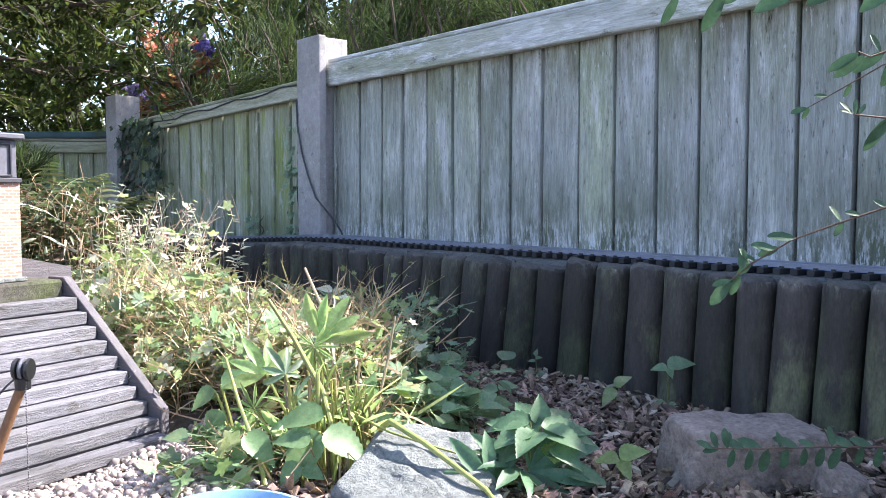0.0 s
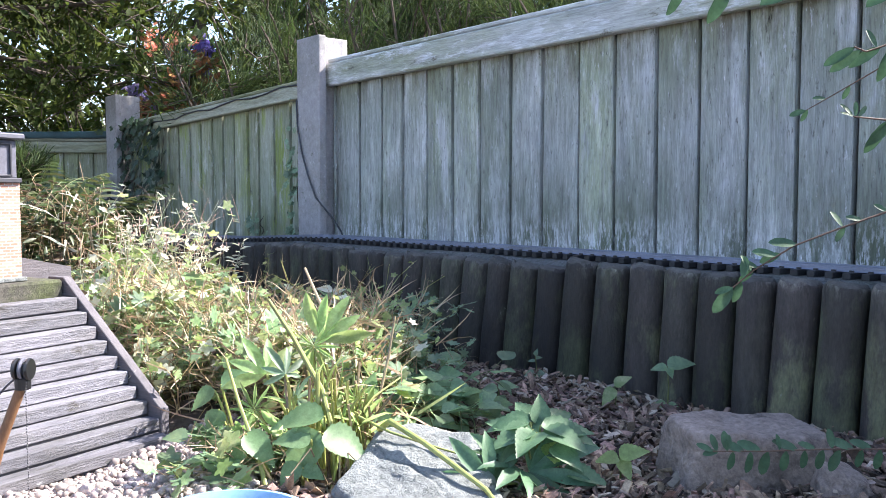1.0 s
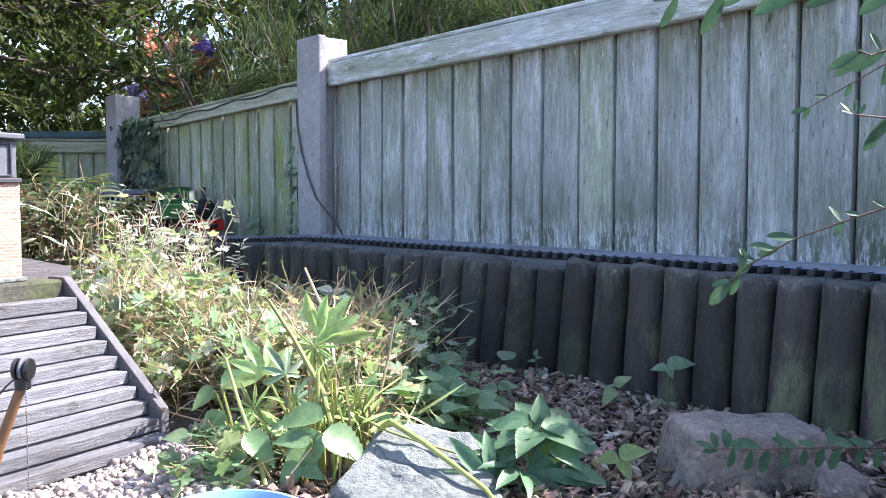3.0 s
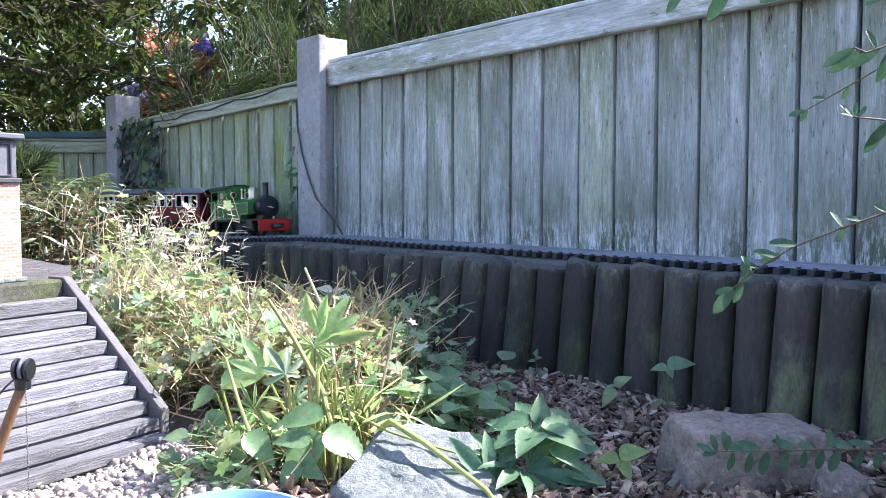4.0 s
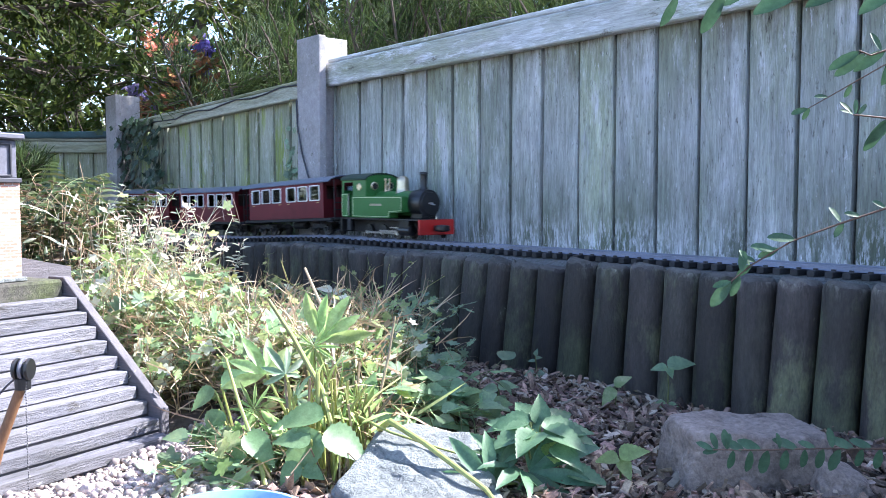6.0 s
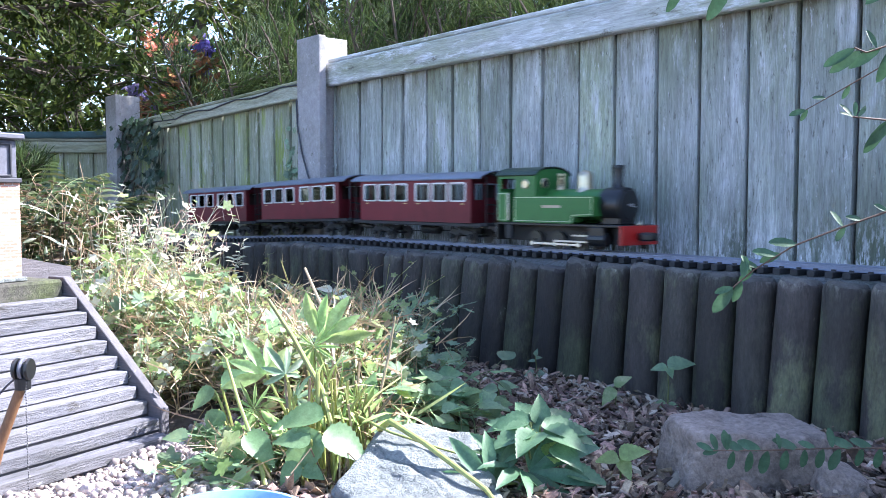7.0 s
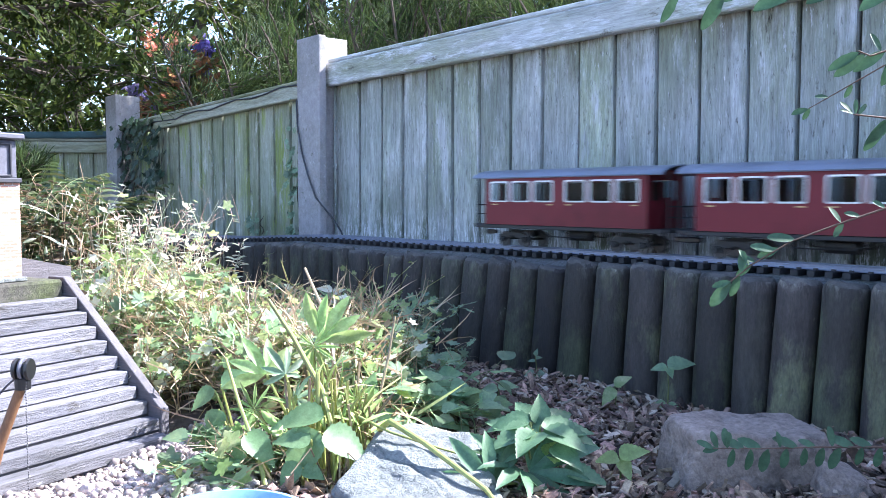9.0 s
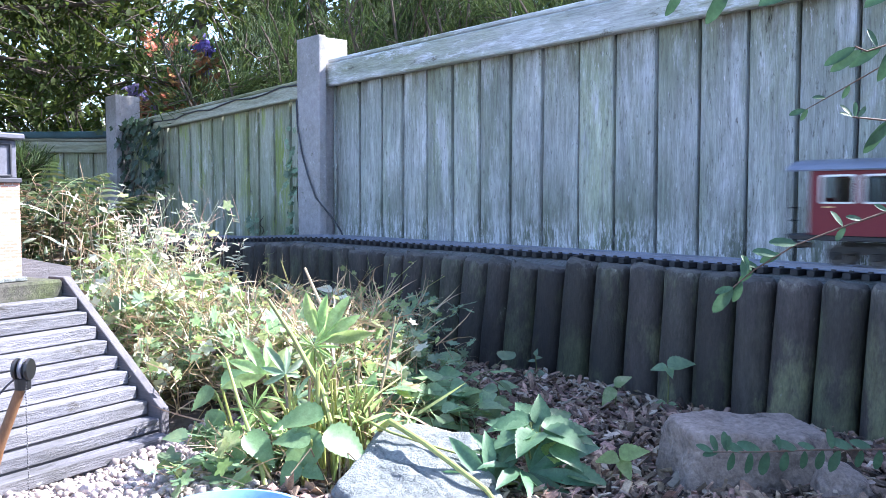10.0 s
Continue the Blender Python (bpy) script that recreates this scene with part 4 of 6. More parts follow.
# ---- foliage helpers ----
# leaf shapes: (width, length, lift) points and faces, length 1 along y
LANCE = (np.array([(0, 0, 0), (-0.36, 0.25, 0.05), (0, 0.28, -0.01), (0.36, 0.25, 0.05), (-0.5, 0.55, 0.04), (0, 0.58, -0.03), (0.5, 0.55, 0.04), (-0.3, 0.82, -0.02), (0, 0.83, -0.07), (0.3, 0.82, -0.02), (0, 1, -0.14)]),
         [(0, 2, 1), (0, 3, 2), (1, 2, 5, 4), (2, 3, 6, 5), (4, 5, 8, 7), (5, 6, 9, 8), (7, 8, 10), (8, 9, 10)])
BLADE = (np.array([(-0.5, 0, 0), (0.5, 0, 0), (-0.45, 0.4, 0.0), (0.45, 0.4, 0.0), (-0.3, 0.75, -0.10), (0.3, 0.75, -0.10), (0, 1, -0.28)]), [(0, 1, 3, 2), (2, 3, 5, 4), (4, 5, 6)])
DIAMOND = (np.array([(0, 0, 0), (-0.5, 0.45, 0.05), (0.5, 0.45, 0.05), (0, 1, -0.08)]), [(0, 2, 1), (1, 2, 3)])


def lobed(lobes=5, deep=0.45):
    pts, n = [(0, 0.42, -0.04)], lobes * 4
    for k in range(n + 1):
        a = radians(-90 + 14 + (360 - 28) * k / n)
        ph = (k % 4)
        r = {0: 0.5 * (1 - deep), 1: 0.46, 2: 0.56, 3: 0.46}[ph] * (0.82 + 0.18 * math.sin(a * 0.5 + 0.8))
        pts.append((r * math.cos(a) * 1.1, 0.42 + r * math.sin(a), 0.05 * ((k % 4) == 2) - 0.10 * r))
    pts.append((0, 0.05, 0))
    m = len(pts)
    faces = [(0, k, k + 1) for k in range(1, m - 1)] + [(0, m - 1, 1)]
    return np.array(pts), faces


def toothed(teeth=9):
    """An ovate leaf with a toothed rim and a sunk midrib."""
    left, right, mid = [], [], []
    for k in range(teeth * 2 + 1):
        u = k / (teeth * 2)
        w = 0.56 * math.sin(math.pi * u ** 0.62) ** 0.9 * (1 - 0.22 * u) + (0.035 if k % 2 else -0.015) * (0 < u < 1)
        z = 0.20 * w - 0.20 * u * u + (0.012 if k % 2 else 0)
        left.append((-w, u, z))
        right.append((w, u, z))
        mid.append((0, u, -0.20 * u * u - 0.01))
    pts = mid + left + right
    n = teeth * 2 + 1
    f = []
    for k in range(n - 1):
        f.append((k, k + 1, n + k + 1, n + k))
        f.append((k, 2 * n + k, 2 * n + k + 1, k + 1))
    return np.array(pts), f


LOBED5, LOBED7, TOOTHED = lobed(5, 0.36), lobed(7, 0.42), toothed()


def leaf_mesh(name, shape, P, D, U, L, W, material, smooth=True):
    """Many leaves in one mesh: places, directions, upward sides, lengths and widths."""
    T, F = shape
    P, D, U = np.asarray(P, float), np.asarray(D, float), np.asarray(U, float)
    L, W = np.asarray(L, float)[:, None, None], np.asarray(W, float)[:, None, None]
    D = D / np.maximum(1e-6, np.linalg.norm(D, axis=1, keepdims=True))
    X = np.cross(D, U)
    X /= np.maximum(1e-6, np.linalg.norm(X, axis=1, keepdims=True))
    Nn = np.cross(X, D)
    V = P[:, None, :] + L * T[None, :, 1:2] * D[:, None, :] + W * T[None, :, 0:1] * X[:, None, :] + L * T[None, :, 2:3] * Nn[:, None, :]
    n, k = V.shape[:2]
    sizes = np.array([len(f) for f in F])
    flat = np.concatenate([np.array(f) for f in F])
    loops = (np.arange(n)[:, None] * k + flat[None, :]).ravel()
    totals = np.tile(sizes, n)
    starts = np.concatenate(([0], np.cumsum(totals)[:-1]))
    me = bpy.data.meshes.new(name)
    me.vertices.add(n * k)
    me.vertices.foreach_set("co", V.reshape(-1).astype(np.float32))
    me.loops.add(len(loops))
    me.loops.foreach_set("vertex_index", loops.astype(np.int32))
    me.polygons.add(len(totals))
    me.polygons.foreach_set("loop_start", starts.astype(np.int32))
    me.polygons.foreach_set("loop_total", totals.astype(np.int32))
    me.polygons.foreach_set("use_smooth", np.ones(len(totals), dtype=bool) if smooth else np.zeros(len(totals), dtype=bool))
    me.update(calc_edges=True)
    me.validate()
    me.materials.append(material)
    return me


def rand_dirs(g, n, up=0.3, spread=1.0):
    d = g.normal(size=(n, 3)) * spread
    d[:, 2] = d[:, 2] * 0.5 + up
    return d / np.linalg.norm(d, axis=1, keepdims=True)


def stems_and_leaves(g, roots, heights, lean, radius, per, leaf_from=0.2, droop=0.15):
    """Arched stems from roots; returns a bmesh of stems and the leaf places and directions."""
    bm = bmesh.new()
    P, D = [], []
    for (x, y, z), h in zip(roots, heights):
        a = g.uniform(0, 2 * math.pi)
        b = g.uniform(0.3, 1.0) * lean * h
        wob = g.normal(size=3) * 0.06 * h
        pts = []
        for k in range(6):
            u = k / 5
            pts.append(Vector((x + b * math.cos(a) * u ** 1.6 + wob[0] * math.sin(3 * u), y + b * math.sin(a) * u ** 1.6 + wob[1] * math.sin(3 * u), z + h * (u - droop * u ** 3))))
        tube(bm, pts, radius * g.uniform(0.7, 1.3), radius * 0.45, 5)
        for _ in range(per):
            u = g.uniform(leaf_from, 1.0) * 4.999
            i = int(u)
            p = pts[i].lerp(pts[i + 1], u - i)
            t = g.uniform(0, 2 * math.pi)
            P.append(p)
            D.append((math.cos(t), math.sin(t), g.uniform(-0.25, 0.55)))
    return bm, np.array([tuple(p) for p in P]), np.array(D)


def plant(name, label, category, seed, roots, heights, lean, stem_r, per, shape, size, ratio, leaf_mat, stem_mat=None, leaf_from=0.25, stalk=0.25, group="", droop=0.15, flat=0.6, extra=()):
    g = np.random.default_rng(seed)
    base = np.mean(np.array(roots), axis=0)
    t = thing(name, label, category, pose(*base), group)
    roots = [tuple(np.array(r) - base) for r in roots]
    bm, P, D = stems_and_leaves(g, roots, heights, lean, stem_r, per, leaf_from, droop)
    n = len(P)
    L = g.uniform(0.65, 1.25, n) * size
    P2 = P + D * (L * stalk)[:, None]
    for p, q in zip(P, P2):
        if stalk > 0.15:
            tube(bm, [p, (p + q) / 2 + np.array((0, 0, 0.01 * size)), q], stem_r * 0.4, None, 3)
    tagged(part("stem_work", bm, stem_mat or M_STEM, t), kind="stuff")
    U = np.tile((0, 0, 1.0), (n, 1)) + g.normal(size=(n, 3)) * flat
    tagged(part("foliage", leaf_mesh(name, shape, P2, D, U, L, L * ratio, leaf_mat), None, t), kind="stuff")
    for ex_name, ex_shape, ex_n, ex_size, ex_ratio, ex_mat, ex_up in extra:
        idx = g.integers(0, n, ex_n)
        EP = P[idx] + g.normal(size=(ex_n, 3)) * size * 0.4
        EL = g.uniform(0.6, 1.3, ex_n) * ex_size
        tagged(part(ex_name, leaf_mesh(name, ex_shape, EP, rand_dirs(g, ex_n, ex_up), g.normal(size=(ex_n, 3)) + np.array((0, 0, 1.0)), EL, EL * ex_ratio, ex_mat), None, t), kind="stuff")
    return t


def bed(seed, n, x0, x1, y0, y1, keep=None):
    """Roots scattered over a patch of the bed, on the ground."""
    g = np.random.default_rng(seed)
    out = []
    while len(out) < n:
        x, y = g.uniform(x0, x1), g.uniform(y0, y1)
        if keep is None or keep(x, y):
            out.append((x, y, lift(x, y) - 0.004))
    return out


def clear_of_steps(x, y):
    """Right of the stringer and before the log wall."""
    dx, dy = x + 0.394, y - 1.2275
    along, up = 0.515 * dx + 0.857 * dy, -0.857 * dx + 0.515 * dy
    wall = 0.764 * x + 0.645 * (y - 2.1905)
    return along > 0.055 and wall < -0.28 and not (up < 0.02 and along < 0.09)


def hs(g_seed, n, lo, hi):
    return np.random.default_rng(g_seed).uniform(lo, hi, n)


# the sun's glare on the bed is put into these two paler leaf colours
M_SUNLEAF = leafmat("sunlit_yellow_green_leaf", (0.20, 0.30, 0.11), (0.33, 0.36, 0.19), trans=0.4)
M_LIT_WHITELEAF = leafmat("sunlit_pale_leaf", (0.52, 0.52, 0.42), (0.42, 0.44, 0.31), trans=0.35)
M_FRESH = leafmat("fresh_leaf", (0.17, 0.265, 0.15), (0.21, 0.29, 0.15), trans=0.42)
M_FERN = leafmat("fern_leaf", (0.062, 0.098, 0.038), (0.095, 0.095, 0.042), trans=0.3)
M_BRONZE = leafmat("bronze_leaf", (0.13, 0.085, 0.045), (0.09, 0.09, 0.04), trans=0.25)
M_SEED = leafmat("seed_head", (0.42, 0.30, 0.24), (0.30, 0.20, 0.15), trans=0.2)

M_YELLOW_STEM = leafmat("yellow_green_stalk", (0.30, 0.31, 0.095), (0.22, 0.25, 0.08), trans=0.1)
M_OLD_STEM = leafmat("brown_stalk", (0.20, 0.15, 0.09), (0.27, 0.22, 0.12), trans=0.05)

# ---- the planted bed ----
SUNNY = [(-0.62, -0.38, 1.45, 1.75, 60, 0.12, 0.24), (-0.50, -0.22, 1.22, 1.55, 70, 0.07, 0.17), (-0.82, -0.55, 1.65, 2.0, 60, 0.07, 0.15), (-0.40, -0.12, 1.42, 1.70, 80, 0.12, 0.21), (-0.30, -0.10, 1.2, 1.42, 50, 0.09, 0.17), (-0.24, -0.05, 1.27, 1.50, 70, 0.11, 0.19)]
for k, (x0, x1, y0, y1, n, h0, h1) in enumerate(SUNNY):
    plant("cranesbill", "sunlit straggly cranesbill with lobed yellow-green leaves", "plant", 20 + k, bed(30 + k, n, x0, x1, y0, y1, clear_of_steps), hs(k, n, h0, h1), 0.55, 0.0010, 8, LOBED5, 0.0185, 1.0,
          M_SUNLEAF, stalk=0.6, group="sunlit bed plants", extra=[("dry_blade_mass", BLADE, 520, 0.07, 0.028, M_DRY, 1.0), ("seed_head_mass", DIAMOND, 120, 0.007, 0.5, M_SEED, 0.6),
                                                              ("pale_foliage", LOBED5, 130, 0.025, 0.9, M_LIT_WHITELEAF, 0.3), ("green_foliage", LOBED7, 95, 0.031, 1.0, M_FRESH, 0.2)])
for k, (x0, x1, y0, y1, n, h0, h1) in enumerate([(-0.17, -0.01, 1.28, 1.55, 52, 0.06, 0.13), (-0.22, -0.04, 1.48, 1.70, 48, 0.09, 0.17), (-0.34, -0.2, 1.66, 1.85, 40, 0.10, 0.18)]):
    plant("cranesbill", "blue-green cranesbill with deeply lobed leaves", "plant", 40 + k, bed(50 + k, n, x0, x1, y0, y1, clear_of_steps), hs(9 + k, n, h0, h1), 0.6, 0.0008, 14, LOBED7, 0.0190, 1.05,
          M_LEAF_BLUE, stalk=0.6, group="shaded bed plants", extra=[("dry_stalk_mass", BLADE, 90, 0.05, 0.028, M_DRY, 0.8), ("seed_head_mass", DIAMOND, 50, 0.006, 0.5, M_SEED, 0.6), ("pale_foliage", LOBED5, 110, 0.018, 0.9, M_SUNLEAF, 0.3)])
plant("strawberry_plant", "low plant with rounded grey-green leaves on bark", "plant", 58, bed(62, 30, -0.10, 0.055, 1.12, 1.36), hs(3, 30, 0.04, 0.105), 0.8, 0.0013, 4, TOOTHED, 0.036, 0.80, M_FRESH, stalk=0.6, leaf_from=0.55, flat=0.45)
plant("lady_mantle", "low leafy plant at the gravel edge", "plant", 63, bed(64, 12, -0.31, -0.21, 0.98, 1.13), hs(4, 12, 0.02, 0.055), 0.8, 0.0014, 5, LOBED5, 0.030, 1.1, M_FRESH, stalk=0.6, leaf_from=0.5, flat=0.4,
      extra=[("dry_blade_mass", BLADE, 60, 0.05, 0.03, M_DRY, 0.2), ("pale_foliage", LOBED5, 40, 0.025, 1.0, M_SUNLEAF, 0.2)])
plant("lady_mantle", "leafy plant with broad toothed leaves among dry stalks", "plant", 65, bed(66, 8, -0.28, -0.19, 0.98, 1.10), hs(5, 8, 0.03, 0.065), 0.7, 0.0016, 5, TOOTHED, 0.026, 0.75, M_FRESH, stalk=0.5, leaf_from=0.5, flat=0.4,
      extra=[("dry_blade_mass", BLADE, 90, 0.055, 0.03, M_DRY, 0.3)])
plant("pale_weed", "bright pale-leaved weed beside the platform", "weed", 67, bed(68, 5, -0.66, -0.58, 1.44, 1.52), hs(14, 5, 0.14, 0.19), 0.4, 0.0014, 3, LOBED5, 0.028, 1.0, M_LIT_WHITELEAF, stalk=0.4, leaf_from=0.6, flat=0.8)
# dry litter and straw under the bed
plant("dry_grass", "tangle of dry straw-coloured stalks and leaf litter", "dry grass", 70, bed(71, 260, -0.62, -0.15, 1.12, 1.8, clear_of_steps), hs(6, 260, 0.03, 0.19), 0.8, 0.0009, 4, BLADE, 0.05, 0.06, M_DRY, M_DRY, leaf_from=0.1, stalk=0.0, flat=1.0,
      extra=[("litter", DIAMOND, 420, 0.016, 0.6, M_BRONZE, 0.0)])
plant("dry_grass", "upright straw-yellow stalks among fresh green leaves", "dry grass", 72, bed(73, 46, -0.20, -0.05, 1.06, 1.22), hs(15, 46, 0.05, 0.13), 0.35, 0.0014, 3, BLADE, 0.07, 0.05, M_DRY, M_DRY, leaf_from=0.2, stalk=0.0, flat=1.0,
      extra=[("fresh_blade_mass", BLADE, 30, 0.06, 0.05, M_SUNLEAF, 1.4), ("pale_foliage", LOBED5, 34, 0.024, 1.0, M_SUNLEAF, 0.2)])
plant("dry_grass", "brown tangle of dead stalks at the foot of the bed", "dry grass", 74, bed(75, 120, -0.36, -0.17, 1.08, 1.30, clear_of_steps), hs(16, 120, 0.02, 0.10), 0.9, 0.0011, 3, BLADE, 0.045, 0.05, M_DRY, M_OLD_STEM, leaf_from=0.1, stalk=0.0, flat=1.0,
      extra=[("litter", DIAMOND, 260, 0.018, 0.6, M_BRONZE, 0.0)])
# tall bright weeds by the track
plant("willowherb", "tall pale sunlit weed with seed heads", "weed", 80, bed(81, 56, -0.71, -0.5, 1.70, 2.02, clear_of_steps), hs(7, 56, 0.18, 0.355), 0.24, 0.0011, 9, LANCE, 0.021, 0.24, M_LIT_WHITELEAF, M_LIT_WHITELEAF, stalk=0.1, leaf_from=0.2,
      extra=[("seed_head_mass", DIAMOND, 260, 0.009, 0.5, M_SEED, 0.8), ("flower_stalk_mass", BLADE, 320, 0.06, 0.022, M_SEED, 1.2), ("lobed_foliage", LOBED5, 200, 0.022, 1.0, M_SUNLEAF, 0.2), ("pale_foliage", LOBED5, 110, 0.02, 0.9, M_LIT_WHITELEAF, 0.2)])
plant("willowherb", "slender weed with pale leaves and dry tips", "weed", 82, bed(83, 14, -0.56, -0.44, 1.8, 2.0, clear_of_steps), hs(8, 14, 0.15, 0.29), 0.3, 0.0010, 13, LANCE, 0.022, 0.26, M_LIT_WHITELEAF, M_LIT_WHITELEAF, stalk=0.1,
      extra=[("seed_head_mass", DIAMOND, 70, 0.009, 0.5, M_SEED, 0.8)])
plant("trailing_weed", "thin trailing weed before the log edging", "weed", 84, bed(85, 34, -0.42, -0.12, 1.55, 1.9, clear_of_steps), hs(10, 34, 0.15, 0.26), 0.8, 0.0008, 6, LOBED5, 0.014, 0.9, M_LEAF_PALE, M_YELLOW_STEM, stalk=0.3,
      extra=[("seed_head_mass", DIAMOND, 100, 0.008, 0.4, M_SEED, 0.5), ("dry_stalk_mass", BLADE, 24, 0.035, 0.03, M_DRY, 0.6)])


# ---- fern and bronze clump at the far left ----
def fern(seed, base, n, length, label, material=None):
    g = np.random.default_rng(seed)
    f = thing("fern", label, "fern", pose(*base), "ferns")
    bm = bmesh.new()
    P, D, L, U = [], [], [], []
    for k in range(n):
        a = 2 * math.pi * k / n + g.uniform(-0.3, 0.3)
        out = Vector((math.cos(a), math.sin(a), 0))
        side = Vector((-math.sin(a), math.cos(a), 0))
        ln = length * g.uniform(0.7, 1.15)
        pts = [out * (ln * 0.55 * (i / 14) ** 1.5) + Vector((0, 0, ln * (1.05 * (i / 14) - 0.35 * (i / 14) ** 2.6))) for i in range(15)]
        tube(bm, pts, 0.0022, 0.0006, 4)
        for i in range(2, 15):
            w = ln * 0.2 * math.sin(math.pi * (i / 15) ** 0.8) + 0.006
            d = (pts[i] - pts[i - 1]).normalized()
            for sg in (-1, 1):
                P.append(tuple(pts[i]))
                D.append(tuple(side * sg + d * 0.35 - Vector((0, 0, 0.15))))
                U.append(tuple(d.cross(side)))
                L.append(w)
    part("stalks", bm, M_STEM, f)
    L = np.array(L)
    part("fronds", leaf_mesh("fern", BLADE, P, D, np.array(U) + 0.01, L, np.full(len(L), 0.0125), material or M_FERN), None, f)


fern(90, (-0.98, 2.45, 0.10), 11, 0.39, "green fern beside the far fence")
fern(91, (-1.12, 2.32, 0.10), 12, 0.38, "green and bronze fern behind the steps")
fern(92, (-1.22, 2.55, 0.10), 12, 0.41, "tall fern beside the far fence")
fern(93, (-0.86, 2.25, 0.10), 9, 0.23, "low green fern by the tall weeds")
plant("bronze_shrub", "bushy plant with bronze and green leaves", "shrub", 94, bed(95, 80, -1.25, -0.82, 2.05, 2.4), hs(11, 80, 0.16, 0.33), 0.45, 0.0013, 16, LANCE, 0.024, 0.3, M_BRONZE, M_DRY, stalk=0.1,
      extra=[("green_foliage", LANCE, 620, 0.034, 0.3, M_FERN, 0.5), ("dry_stalk_mass", BLADE, 60, 0.09, 0.03, M_DRY, 1.0)])
plant("tall_grass", "tall yellow grass stalks", "grass", 96, bed(97, 6, -1.02, -0.85, 2.05, 2.3), hs(12, 6, 0.28, 0.40), 0.1, 0.0022, 3, BLADE, 0.11, 0.05, M_LIT_WHITELEAF, M_DRY, leaf_from=0.3, stalk=0.0)


# ---- single foreground plants ----
def palm_leaf(name, k, size, ratio, arc, material, droop=0.25, shape=None):
    """A palmate leaf: k leaflets round the end of its stalk, facing up, its tip along y."""
    D, U, L = [], [], []
    for i in range(k):
        a = radians(-arc / 2 + arc * i / (k - 1))
        D.append((math.sin(a), math.cos(a), -droop * (0.5 + 0.5 * abs(math.sin(a * 1.7 + 1)))))
        U.append((0.25 * math.sin(a), 0.1, 1))
        L.append(size * (1 - 0.35 * abs(a) / radians(arc / 2) * (arc > 200) - 0.12 * (i % 2)))
    return leaf_mesh(name, shape or LANCE, np.zeros((k, 3)), D, U, L, np.array(L) * ratio, material)


def set_leaf(base, along, facing, scale=1.0):
    """Pose of a leaf at base: its tip towards along, its upper side towards facing."""
    y = Vector(along).normalized()
    x = y.cross(Vector(facing)).normalized()
    z = x.cross(y)
    m = Matrix((x, y, z)).transposed().to_4x4()
    return Matrix.Translation(base) @ m @ Matrix.Diagonal((scale, scale, scale, 1))


def leafy(t, items, meshes, stem_mat, r=0.0016):
    """Leaves on stalks: each item is (root, leaf base, leaf kind, tip direction, facing, scale)."""
    for root, base, kind, along, facing, sc in items:
        bm = bmesh.new()
        a, b = Vector(root), Vector(base)
        mid = (a + b) / 2 + Vector((0, 0, 0.12 * (b - a).length)) * (0.4 if abs((b - a).normalized().z) > 0.7 else 1)
        tube(bm, [a, a.lerp(mid, 0.55), mid, mid.lerp(b, 0.55), b], r, r * 0.6, 6)
        st = part("stalk", bm, stem_mat, t, smooth=True)
        part("leaf", meshes[kind], None, st, m=set_leaf(b, along, facing, sc))


M_LUPIN = leafmat("lupin_leaf", (0.26, 0.39, 0.15), (0.32, 0.42, 0.20), trans=0.6)
M_TOOTH = leafmat("toothed_leaf", (0.125, 0.225, 0.105), (0.16, 0.26, 0.13), trans=0.4)
M_HELL = leafmat("hellebore_leaf", (0.078, 0.155, 0.080), (0.105, 0.185, 0.095), trans=0.3)
M_HELL_DARK = leafmat("dark_palm_leaf", (0.055, 0.12, 0.065), (0.075, 0.15, 0.08), trans=0.25)


def toothed_leaf(length, width, material):
    return leaf_mesh("broad_leaf", TOOTHED, [(0, 0, 0)], [(0, 1, 0)], [(0, 0, 1)], [length], [width], material)


